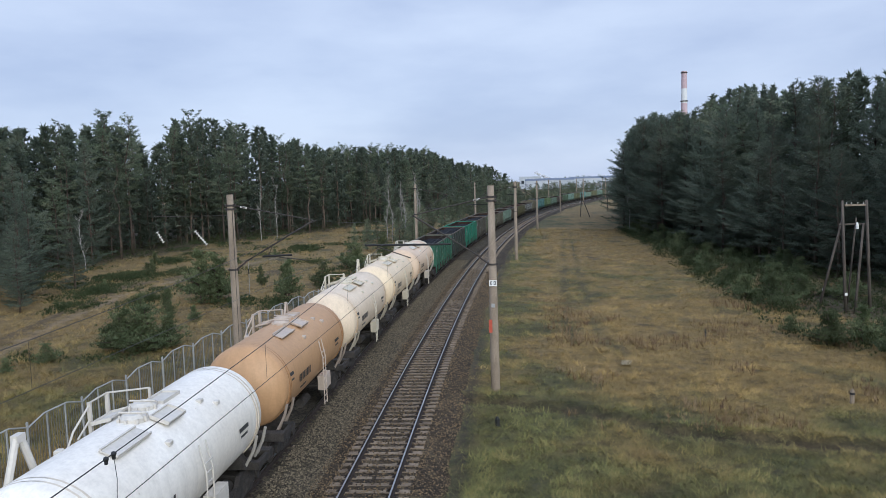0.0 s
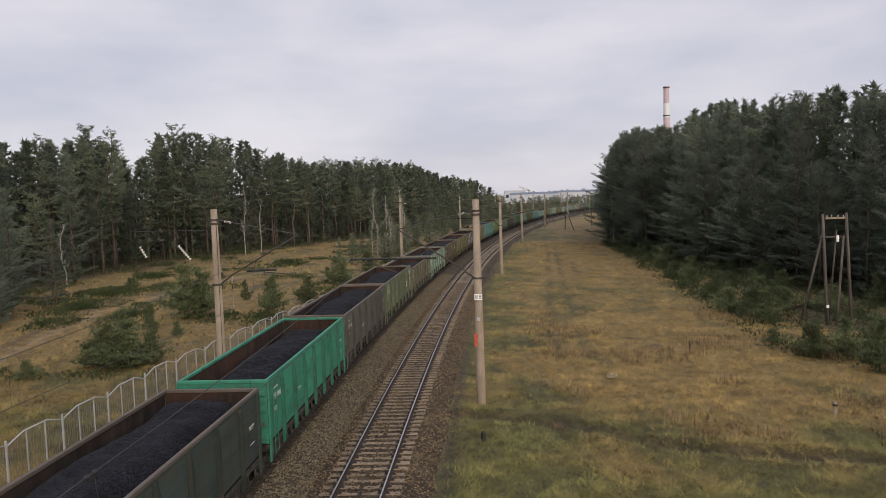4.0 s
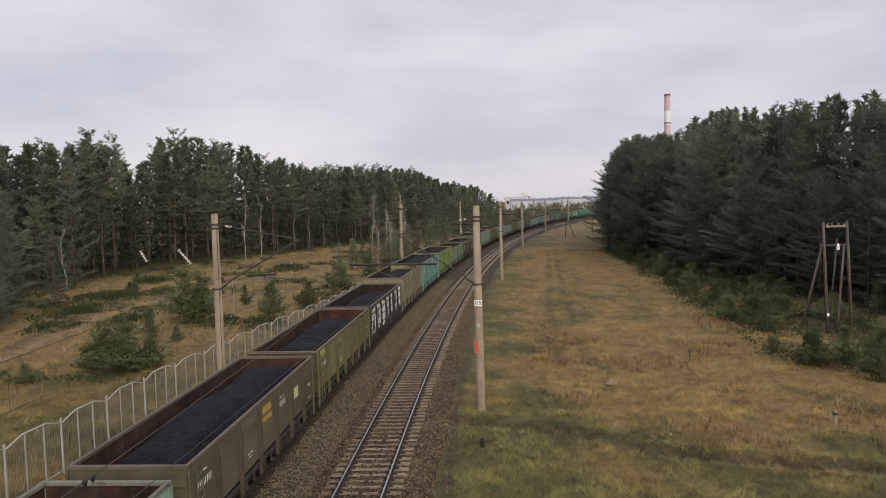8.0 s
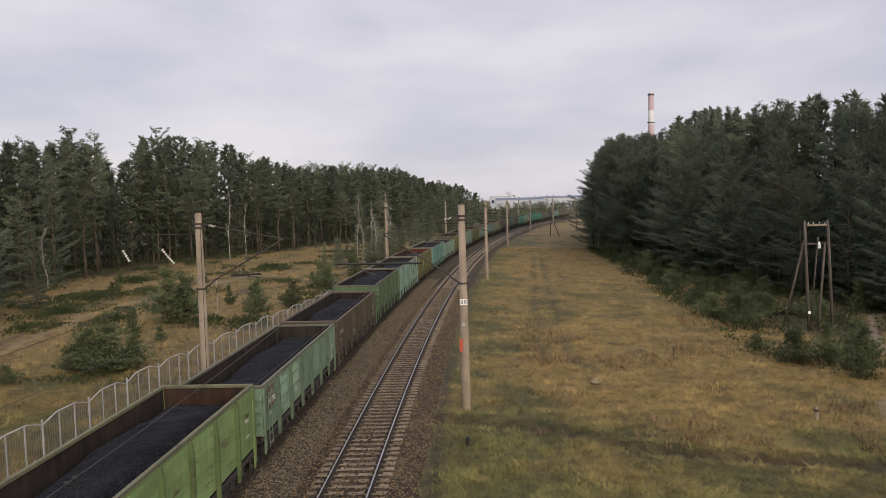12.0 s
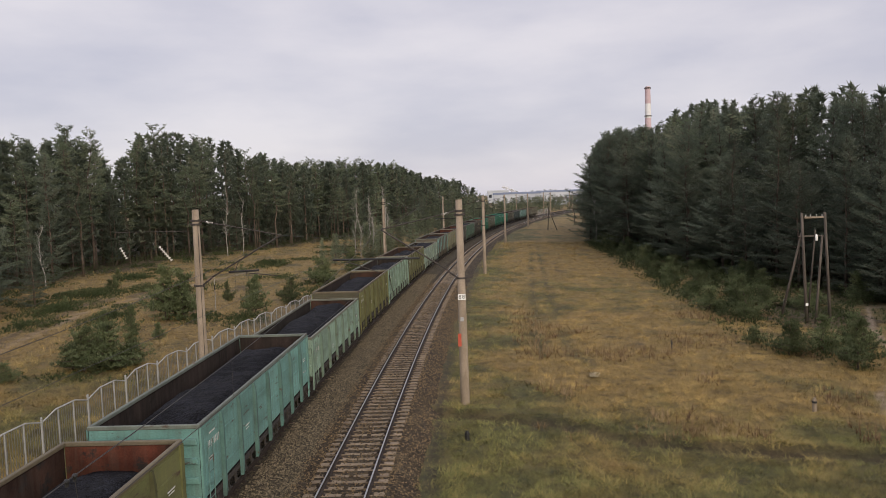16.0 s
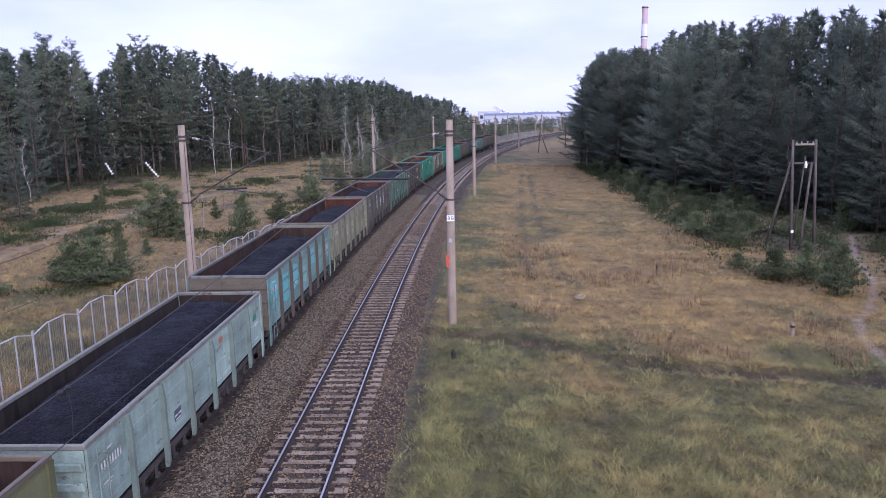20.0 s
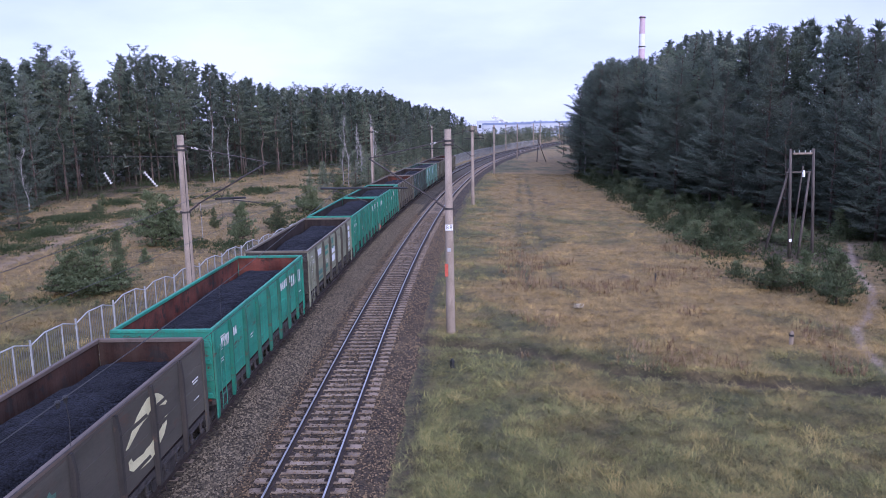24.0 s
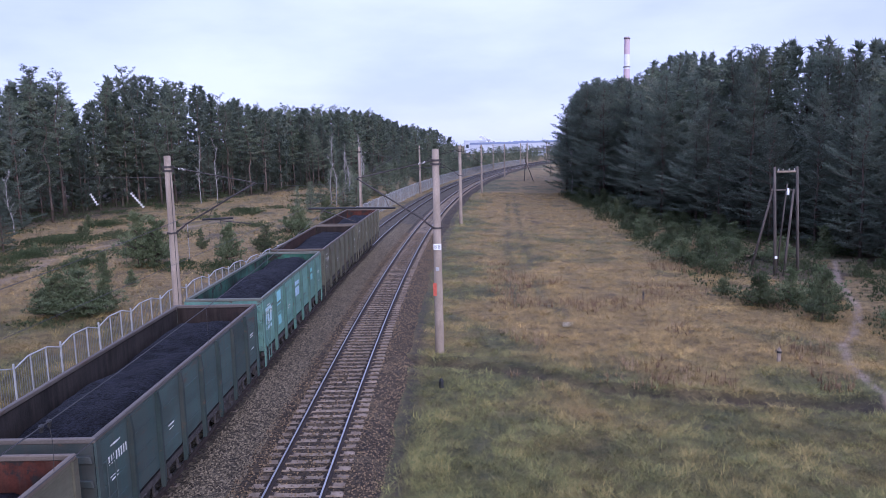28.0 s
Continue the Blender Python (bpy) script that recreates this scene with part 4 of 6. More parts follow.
PATCHES = {
    8: [(0, 2.9, 0.9, 0.5, (0.30, 0.30, 0.12))], 7: [(3, 2.6, 1.1, 0.6, (0.40, 0.24, 0.06)), (4, 2.5, 0.8, 0.4, (0.35, 0.35, 0.33)), (5, 2.3, 0.7, 0.6, CREAM)],
    9: [(0, 2.1, 1.8, 1.75, WHITE), (0, 1.75, 0.55, 0.5, (0.03, 0.033, 0.036)), (1, 2.15, 1.8, 1.7, (0.50, 0.52, 0.52)), (1, 2.3, 0.3, 0.8, (0.06, 0.065, 0.07)), (2, 2.1, 1.75, 1.8, WHITE), (2, 2.55, 0.6, 0.3, (0.30, 0.33, 0.36)), (3, 2.2, 1.5, 1.6, (0.44, 0.46, 0.46)), (3, 1.9, 0.5, 0.6, (0.03, 0.033, 0.036)), (4, 2.2, 0.75, 1.5, WHITE), (5, 2.15, 1.7, 1.7, (0.42, 0.44, 0.44)), (5, 2.2, 0.4, 0.7, (0.03, 0.033, 0.036)), (6, 2.2, 1.75, 1.8, WHITE)],
    11: [(0, 2.75, 0.8, 0.5, (0.17, 0.22, 0.19)), (1, 2.5, 0.7, 0.5, (0.16, 0.21, 0.18)), (2, 2.85, 0.7, 0.42, (0.15, 0.20, 0.17)), (2, 2.05, 0.75, 0.5, (0.17, 0.19, 0.16)), (3, 2.5, 0.9, 0.6, (0.16, 0.20, 0.17)), (4, 2.7, 0.8, 0.6, (0.17, 0.22, 0.2)), (4, 1.9, 0.8, 0.4, (0.14, 0.17, 0.15)), (5, 2.35, 0.85, 0.6, (0.17, 0.21, 0.18)), (1, 1.75, 0.9, 0.3, (0.12, 0.15, 0.13))],
    13: [(0, 2.5, 1.0, 1.0, (0.11, 0.075, 0.04)), (1, 2.4, 1.1, 1.1, (0.22, 0.33, 0.24)), (2, 2.4, 1.1, 1.2, (0.24, 0.34, 0.24))],
    14: [(2, 2.5, 0.5, 0.5, (0.2, 0.1, 0.06))], 23: [(2, 1.9, 0.5, 0.5, (0.06, 0.07, 0.09)), (4, 2.7, 0.4, 0.3, (0.3, 0.12, 0.06)), (6, 2.4, 0.5, 0.3, (0.06, 0.18, 0.12))],
    24: [(0, 2.6, 1.2, 1.1, (0.13, 0.36, 0.36)), (1, 2.4, 1.3, 1.4, (0.12, 0.34, 0.35)), (2, 2.5, 1.2, 1.2, (0.14, 0.37, 0.37)), (3, 2.2, 1.1, 0.9, (0.20, 0.36, 0.32)), (4, 2.6, 1.2, 1.0, (0.13, 0.34, 0.35)), (5, 2.3, 1.0, 1.2, (0.16, 0.27, 0.21)), (6, 2.5, 1.0, 1.0, (0.22, 0.32, 0.26))],
    25: [(2, 2.4, 0.7, 0.8, (0.28, 0.3, 0.22)), (4, 2.6, 0.9, 0.3, (0.42, 0.20, 0.07)), (3, 2.3, 0.8, 0.9, (0.26, 0.28, 0.18))],
    26: [(2, 2.5, 0.3, 1.1, WHITE), (3, 2.4, 0.4, 0.8, WHITE), (4, 2.5, 0.3, 1.0, WHITE)],
    28: [(4.35, 2.35, 2.3, 1.5, CREAM), (2, 2.5, 0.8, 1.0, (0.06, 0.12, 0.09)), (0, 2.4, 1.0, 1.2, (0.06, 0.11, 0.09))],
    30: [(1, 2.9, 0.9, 0.45, (0.52, 0.55, 0.58)), (1, 1.75, 1.2, 0.5, (0.06, 0.13, 0.10)), (2, 2.75, 0.8, 0.5, (0.05, 0.17, 0.12)), (2, 1.8, 0.6, 0.4, (0.05, 0.14, 0.10)), (3, 2.2, 1.1, 0.8, (0.60, 0.63, 0.64)), (3, 2.85, 0.5, 0.6, (0.06, 0.17, 0.13)), (6, 2.6, 0.8, 0.9, (0.55, 0.58, 0.60)), (6, 1.8, 0.6, 0.5, (0.40, 0.43, 0.42))],
    32: [(2, 1.8, 0.5, 0.5, (0.01, 0.05, 0.04))],
    33: [(3, 2.4, 0.8, 0.8, (0.24, 0.23, 0.16)), (5, 2.4, 0.7, 0.9, (0.22, 0.22, 0.15))],
    35: [(0, 2.5, 0.9, 0.9, (0.36, 0.50, 0.53)), (1, 2.95, 0.7, 0.6, (0.25, 0.50, 0.53)), (1, 2.0, 0.5, 0.6, (0.22, 0.46, 0.48)), (3, 2.6, 0.9, 0.8, (0.34, 0.47, 0.55)), (5, 2.7, 0.5, 0.6, (0.20, 0.44, 0.44))],
    4: [(5, 2.65, 0.6, 0.6, (0.30, 0.09, 0.05)), (6, 2.95, 0.5, 0.4, WHITE), (5, 2.2, 0.4, 0.5, WHITE), (6, 2.2, 0.8, 0.7, (0.24, 0.27, 0.17))], 5: [(0, 2.5, 0.8, 0.9, (0.30, 0.30, 0.22)), (3, 2.4, 0.7, 0.6, (0.14, 0.15, 0.10))], 6: [(0, 2.9, 0.7, 0.3, (0.3, 0.3, 0.2)), (3, 2.4, 0.8, 0.7, (0.26, 0.28, 0.16))],
    17: [(2, 2.4, 0.8, 0.7, (0.30, 0.30, 0.16)), (4, 2.5, 0.8, 0.7, (0.26, 0.27, 0.14))], 10: [(1, 2.4, 0.9, 0.6, (0.09, 0.10, 0.06)), (2, 2.5, 0.8, 0.7, (0.10, 0.11, 0.07)), (4, 2.5, 0.9, 0.7, (0.12, 0.13, 0.08)), (3, 1.9, 0.9, 0.5, (0.30, 0.28, 0.20)), (6, 2.5, 0.9, 0.8, (0.28, 0.27, 0.18))],
}


def build_train():
    for n, (kind, col, ins, end, word) in enumerate(FLEET):
        far = {RED: ", red inside"}.get(end, "")
        gondola(n, kind, col, ins, end, f"{word} open steel wagon full of black coal{far}", PATCHES.get(n, ()), n * 3 + 1) if n != 23 else gondola(n, kind, col, ins, end, f"{word} open steel wagon heaped with black coal", PATCHES.get(n, ()), 4)


build_train()


# ---------------------------------------------------------------- tank wagons
def tank_meshes():
    G = {}
    r, zc, h = 1.48, 2.54, 4.50
    bm = bmesh.new()
    ys = [(-h - 0.62, 0.02), (-h - 0.58, 0.45), (-h - 0.46, 0.85), (-h - 0.27, 1.20), (-h - 0.10, 1.42), (-h + 0.06, r)]
    ys += [(y, r) for y in (-h + 0.9, -2.6, 0, 2.6, h - 0.9)] + [(-y, q) for y, q in reversed(ys)]
    tube(bm, [(0, y, zc) for y, _ in ys], [q for _, q in ys], 40)
    G["barrel"] = mesh_of("barrel", bm, M["tank"], True)
    bm = bmesh.new()
    tube(bm, [(0, -0.028, 0), (0, 0.028, 0)], r + 0.02, 40)
    G["hoop"] = mesh_of("hoop", bm, M["tank"])
    bm = bmesh.new()
    tube(bm, [(0, 0, -0.1), (0, 0, 0.12), (0, 0, 0.20)], [0.31, 0.31, 0.22], 18)
    for k in range(8):
        a = math.pi * k / 4
        box(bm, (0.33 * math.cos(a), 0.33 * math.sin(a), 0.08), (0.06, 0.06, 0.12))
    tube(bm, [(-0.34, 0, 0.22), (0.34, 0, 0.22)], 0.025, 6)
    G["hatch"] = mesh_of("hatch", bm, M["tank"])
    bm = bmesh.new()
    box(bm, (0, 0, 0), (0.52, 0.95, 0.035))
    for x in (-0.245, 0.245):
        box(bm, (x, 0, 0.02), (0.03, 0.95, 0.09))
    for y in (-0.46, 0.46):
        box(bm, (0, y, 0.02), (0.46, 0.03, 0.09))
    G["platform"] = mesh_of("platform", bm, M["tank"])
    bm = bmesh.new()
    for y in (-0.55, 0.25):
        box(bm, (0, y, 0.16), (0.09, 0.07, 0.82))
    box(bm, (0.75, 1.0, 0.1), (0.06, 0.06, 0.75))
    tube(bm, [(0, -0.55, 0.55), (0, 0.25, 0.57), (0.75, 1.0, 0.48)], 0.024, 6)
    tube(bm, [(0, -0.55, 0.5), (-0.05, -1.2, 0.05), (-0.05, -1.45, -0.25)], 0.026, 6)
    tube(bm, [(0, -0.45, 0.2), (-0.05, -1.05, -0.2)], 0.024, 6)
    G["railing"] = mesh_of("railing", bm, M["tank"])
    bm = bmesh.new()
    for x in (-0.2, 0.2):
        tube(bm, [(0.10, x, 0.55), (0.10, x, 2.5), (-0.05, x, 3.2)], 0.022, 6)
    for k in range(9):
        tube(bm, [(0.10, -0.2, 0.65 + k * 0.26), (0.10, 0.2, 0.65 + k * 0.26)], 0.018, 6)
    G["ladder"] = mesh_of("ladder", bm, M["tank"])
    bm = bmesh.new()
    box(bm, (0, 0, 0), (0.32, 0.95, 0.62))
    box(bm, (0.165, 0, 0), (0.02, 0.85, 0.52))
    G["box"] = mesh_of("valve_box", bm, M["tank"], bevel=0.02)
    bm = bmesh.new()
    box(bm, (0, 0, 0.98), (0.5, 11.2, 0.30))
    for y in (-5.1, 5.1):
        box(bm, (0, y, 1.02), (3.0, 0.35, 0.28))
        box(bm, (0, y * 0.80, 1.02), (3.0, 0.25, 0.24))
        for x in (-1.42, 1.42):
            box(bm, (x, y * 0.9, 1.02), (0.14, 1.3, 0.2))
    for y in (-3.9, 3.9):
        box(bm, (0, y, 1.22), (2.3, 0.36, 0.42), taper=0.85)
    tube(bm, [(0.7, -0.5, 0.72), (0.7, 0.4, 0.72)], 0.19, 10)
    G["under"] = mesh_of("underframe", bm, M["grime"])
    bm = bmesh.new()
    tube(bm, [(1.1, 0, 1.05), (1.38, 0, 1.55), (1.50, 0, 2.0)], 0.05, 6)
    tube(bm, [(1.1, 0.25, 1.05), (1.42, 0.05, 1.7)], 0.05, 6)
    G["strut"] = mesh_of("saddle_strut", bm, M["tank"])
    bm = bmesh.new()
    box(bm, (0, 0, 0), (0.44, 1.5, 0.035))
    for k in range(2):
        box(bm, (-0.2 + 0.4 * k, 0, 0.02), (0.04, 1.5, 0.08))
    G["walk"] = mesh_of("walkway", bm, M["tank"])
    bm = bmesh.new()
    for y in (-0.45, 0.45):
        tube(bm, [(0, y * 1.0, -0.35), (0, y * 0.12, 0.62)], 0.06, 8)
    box(bm, (0, 0, 0.62), (0.12, 0.2, 0.12))
    G["arch"] = mesh_of("bent_pipe", bm, M["tank"], bevel=0)
    bm = bmesh.new()
    tube(bm, [(1.56 * math.sin(k * 0.17 - 0.5), 0.2 * k / 14, 1.56 * math.cos(k * 0.17 - 0.5)) for k in range(15)], 0.05, 8)
    G["pipe"] = mesh_of("side_pipe", bm, M["tank"], True)
    bm = bmesh.new()
    box(bm, (0, 0, 0), (0.16, 0.2, 0.12))
    G["lug"] = mesh_of("lug", bm, M["tank"], bevel=0.02)
    return G


TANK = tank_meshes()


def tank_wagon(k, colour, fittings, label):
    w = empty("tank_wagon", None, label, "railway wagon", "tank wagons of the train")
    TRAIN.append((w, gap_at(-1) - 11.75 * (k - 0.5)))

    fittings = tuple(0.82 * c for c in fittings)

    def put(name, me, m, col=None, lab=""):
        ob = part(name, me, None, w, lab, m)
        ob.color = (*(col or colour), 1)
        return ob

    put("barrel", TANK["barrel"], pose(0, 0, 0))
    for y in (-4.22, -4.05, 4.05, 4.22):
        put("hoop", TANK["hoop"], pose(0, y, 2.52), tuple(c * q for c, q in zip(colour, (0.72, 0.66, 0.58))))
    put("hatch", TANK["hatch"], pose(-0.1, 0.3, 3.98), fittings)
    put("hatch", TANK["hatch"], pose(0.1, -0.6, 3.96), fittings)
    put("platform", TANK["platform"], pose(-0.72, -0.1, 3.93, 0, -14, 0), fittings)
    put("platform", TANK["platform"], pose(0.68, 0.0, 3.93, 0, 20, 0), fittings)
    put("platform", TANK["platform"], pose(0.0, 1.15, 4.02), fittings)
    put("walkway", TANK["walk"], pose(0.62, -1.9, 3.93, 0, 20, 0), fittings)
    put("railing", TANK["railing"], pose(-1.12, 0.2, 3.80), fittings)
    for x, y in ((0.8, 1.6), (1.05, 2.1), (1.1, -0.9), (-0.7, -2.3)):
        put("lug", TANK["lug"], pose(x, y, 2.52 + math.sqrt(2.25 - x * x)), fittings)
    y, q = {1: (3.9, 0.8), 2: (-3.2, 1.2), 3: (4.3, 0.6), 4: (4.3, 0.8), 5: (-2.9, 1.35)}[k]
    arch = put("bent_pipe", TANK["arch"], pose(-1.18, y, 3.55), fittings)
    arch.scale = (q, q, q)
    if k == 1:
        put("side_pipe", TANK["pipe"], pose(0, 4.0, 2.52), fittings)
    for sx in (1, -1):
        turn = 0 if sx > 0 else 180
        put("ladder", TANK["ladder"], pose(sx * 1.52, sx * 0.1, 0, 0, 0, turn), fittings)
        put("valve_box", TANK["box"], pose(sx * 1.32, sx * 1.1, 1.25, 0, 0, turn), fittings)
        for y in (-4.7, -3.9, 3.9, 4.7):
            put("saddle_strut", TANK["strut"], pose(0, y, 0, 0, 0, turn), tuple(0.55 * c for c in fittings))
        for y, z, bw, bh in (*((-3.0 + 0.2 * i, 2.45, 0.09, 0.28) for i in range(8)), (-3.85, 2.85, 0.4, 0.12), (-3.85, 2.65, 0.3, 0.06), (2.9, 2.6, 0.7, 0.12), (2.9, 2.4, 0.5, 0.07), (-2.4, 2.05, 0.8, 0.07)):
            a = math.degrees(math.asin((z - 2.52) / 1.5))
            m = pose(0, sx * y, 2.52, 0, 0, turn) @ pose(0, 0, 0, 0, -a, 0) @ pose(1.503, 0, 0)
            put("stencil_bar", bar_mesh(bw, bh)[1], m, (0.05, 0.05, 0.05))
    put("underframe", TANK["under"], pose(0, 0, 0))
    for e in (-1, 1):
        put("coupler", COUPLER, pose(0, e * 5.35, 1.02, 0, 0, 0 if e > 0 else 180))
        add_bogie(w, e * 3.9)


for k, col, fit, lab in (
    (1, (0.70, 0.54, 0.40), (0.72, 0.67, 0.59), "pinkish cream tank wagon with a hatch platform on top"),
    (2, (0.77, 0.63, 0.45), (0.72, 0.66, 0.53), "cream tank wagon with hatch platform and side ladder"),
    (3, (0.78, 0.65, 0.50), (0.74, 0.68, 0.55), "cream tank wagon with a stencilled dark number"),
    (4, (0.50, 0.305, 0.16), (0.62, 0.52, 0.44), "orange-tan tank wagon with white-stained hatch fittings"),
    (5, (0.86, 0.82, 0.755), (0.74, 0.70, 0.64), "white tank wagon with a hatch platform and railings"),
):
    tank_wagon(k, col, fit, lab)


# ---------------------------------------------------------------- catenary poles and wires
def pole_meshes():
    G = {}
    bm = bmesh.new()
    tube(bm, [(0, 0, -1.2), (0, 0, 0.0), (0, 0, 9.85)], [0.235, 0.225, 0.155], 16)
    G["shaft"] = mesh_of("shaft", bm, M["concrete"], True)
    bm = bmesh.new()
    tube(bm, [(0, 0, -0.045), (0, 0, 0.045)], 0.19, 14)
    box(bm, (0.2, 0, 0), (0.12, 0.1, 0.12))
    box(bm, (-0.2, 0, 0), (0.12, 0.1, 0.12))
    G["clamp"] = mesh_of("clamp", bm, M["steel"])
    bm = bmesh.new()
    rows = [(k * 0.06 + o, r) for k in range(6) for o, r in ((0, 0.018), (0.018, 0.062), (0.034, 0.02))]
    tube(bm, [(0, 0, z) for z, _ in rows], [r for _, r in rows], 8)
    G["disc"] = mesh_of("insulator", bm, M["insulator"])
    G["brown"] = G["disc"].copy()
    G["brown"].materials[0] = M["brown_glaze"]
    return G


POLE = pole_meshes()


def rod(name, a, b, r, mat, parent, label=""):
    bm = bmesh.new()
    tube(bm, [a, b], r, 6)
    return part(name, bm, mat, parent, label)


def catenary_pole(s, side, x0, reach, z_tip, signed=False, arm=False):
    """A concrete pole beside the line with a bracket that reaches over its track. side: +1 right of the line, -1 left."""
    x, y, a = on_line(s, side * reach, x0)
    zb = ground_z(x, y)
    p = empty("catenary_pole", pose(x, y, 0, 0, 0, math.degrees(a)) @ pose(0, 0, 0, 0, 0, 0 if side < 0 else 180), "round grey concrete railway pole with a wire bracket", "catenary pole", "poles along the line")
    if signed:
        tagged(p, "round concrete railway pole with a white number plate")
    part("shaft", POLE["shaft"], None, p, "", pose(0, 0, zb))
    top = zb + 9.8
    for z in (top - 0.48, top - 0.66, 5.5):
        part("clamp", POLE["clamp"], None, p, "dark steel band", pose(0, 0, z))
    # inclined tube with its insulator, and the tie that holds it
    tip = (reach - 0.1, 0, z_tip)
    rod("bracket_tube", (0.6, 0, 5.55 + (z_tip - 5.55) * 0.14), tip, 0.04, M["steel"], p)
    rod("bracket_foot", (0.15, 0, 5.5), (0.62, 0, 5.85), 0.05, M["steel"], p)
    d = Vector((reach - 0.3, 0, z_tip - 5.55)).normalized()
    part("insulator", POLE["brown"], None, p, "brown porcelain insulator", Matrix.Translation((0.42, 0, 5.72)) @ d.to_track_quat("Z", "Y").to_matrix().to_4x4())
    e = Vector((reach - 0.3, 0, z_tip - (top - 0.5)))
    rod("tie_rod", (0.2, 0, top - 0.5), tip, 0.03, M["steel"], p)
    part("insulator", POLE["disc"], None, p, "white glass insulator", Matrix.Translation((0.5, 0, top - 0.5 + e.z / e.x * 0.3)) @ e.normalized().to_track_quat("Z", "Y").to_matrix().to_4x4())
    # level registration bar and its steady arm
    if side > 0:
        a0, a1, zr = reach - 1.9, reach + 2.25, 6.5
    else:
        a0, a1, zr = 1.48, 2.96, 6.12
    rod("registration_bar", (a0, 0, zr), (a1, 0, zr + 0.04), 0.055, M["black"], p)
    rod("bar_hanger", (a0 + 0.3, 0, zr + 0.02), (a0 + 0.55, 0, zr + 0.62), 0.014, M["steel"], p)
    rod("steady_arm", (a1 - 0.65, 0, zr - 0.06), (reach + 0.05 if side > 0 else reach - 0.4, 0, 5.88), 0.024, M["steel"], p)
    rod("steady_post", (a1 - 0.6, 0, zr + 0.03), (a1 - 0.62, 0, zr - 0.2), 0.016, M["steel"], p)
    rod("earth_cable", (0.15, -0.17, top - 0.66), (0.12, -0.2, zb + 0.1), 0.012, M["wire"], p)
    if arm:
        rod("feeder_arm", (0.0, 0, 8.15), (-4.0, 0, 8.2), 0.016, M["steel"], p)
        for xx, n, tilt in ((-1.86, 7, 0.65), (-3.8, 5, 0.45)):
            rod("hanger", (xx - 0.06, 0, 8.18), (xx, 0, 7.47), 0.007, M["steel"], p)
            d = Vector((tilt, 0, -0.8)).normalized()
            q = Matrix.Translation((xx, 0, 7.45)) @ d.to_track_quat("Z", "Y").to_matrix().to_4x4()
            bm = bmesh.new()
            pts = [(k * 0.14 + o, r) for k in range(n) for o, r in ((0.0, 0.016), (0.025, 0.085), (0.045, 0.075), (0.06, 0.02))]
            tube(bm, [(0, 0, z) for z, _ in pts], [r for _, r in pts], 10)
            part("insulator", bm, M["insulator"], p, "white glass insulator string", q)
    if signed:
        bm = bmesh.new()
        box(bm, (0, 0, 0), (0.36, 0.012, 0.28))
        plate = part("number_plate", bm, M["white"], p, "white enamel plate", pose(0, 0.235, 4.62, 0, 0, 180), bevel=0.003)
        for dx in (-0.085, 0.085):
            cu = bpy.data.curves.new("digit", "FONT")
            cu.body, cu.size, cu.align_x, cu.align_y, cu.extrude = "8", 0.27, "CENTER", "CENTER", 0.002
            tmp = bpy.data.objects.new("tmp", cu)
            me = bpy.data.meshes.new_from_object(tmp)
            bpy.data.objects.remove(tmp)
            me.materials.clear()
            me.materials.append(M["black"])
            part("digit", me, None, plate, "", pose(dx, -0.009, 0, 90, 0, 0))
        for z, hh, mat, lab in ((2.55, 0.62, M["red"], "faded red plate"), (3.55, 0.18, M["fence"], "torn pale notice")):
            bm = bmesh.new()
            box(bm, (0, 0, 0), (0.16, 0.012, hh))
            part("plate", bm, mat, p, lab, pose(0.16 if z < 3 else 0.02, 0.19 if z < 3 else 0.235, z))
    return p


STATIONS = (34.6, 92.5, 151.0, 215.0, 278.0, 338.0, 398.0)
for i, s in enumerate(STATIONS):
    catenary_pole(s, 1, X_RIGHT, 3.85, 7.92, signed=i == 0)
    catenary_pole(s, -1, X_LEFT, 4.2, 7.82, arm=i == 0)


def wires(x0, z_low, z_high, z_contact):
    """Messenger and contact wire of one track, with droppers."""
    supports = (-81.0, -23.0) + STATIONS
    part_of = empty("overhead_line", pose(0, 0, 0), "thin dark overhead wires hung above the track", "overhead wires")
    for a, b in zip(supports, supports[1:]):
        if b < -30:
            continue
        pts = []
        for i in range(17):
            k = i / 16
            s = a + (b - a) * k
            x, y, _ = on_line(s, 0.0, x0)
            pts.append((x, y, z_high - (z_high - z_low) * 4 * k * (1 - k)))
        bm = bmesh.new()
        tube(bm, pts, 0.0085, 4, False)
        part("messenger_wire", bm, M["wire"], part_of)
    bm = bmesh.new()
    pts = []
    for j, (a, b) in enumerate(zip(supports[1:], supports[2:])):
        z = 0.25 if j % 2 else -0.25
        for i in range(8):
            k = i / 8
            x, y, _ = on_line(a + (b - a) * k, z * (1 - 2 * k), x0)
            pts.append((x, y, z_contact))
    tube(bm, pts, 0.0075, 4, False)
    part("contact_wire", bm, M["wire"], part_of)
    for a, b in zip(supports[1:6], supports[2:7]):
        for i in range(1, 8):
            k = i / 8
            x, y, _ = on_line(a + (b - a) * k, 0.0, x0)
            rod("dropper", (x, y, z_contact), (x, y, z_high - (z_high - z_low) * 4 * k * (1 - k)), 0.0035, M["wire"], part_of)


wires(X_RIGHT, 6.5, 7.9, 5.92)
wires(X_LEFT, 6.62, 7.8, 5.76)


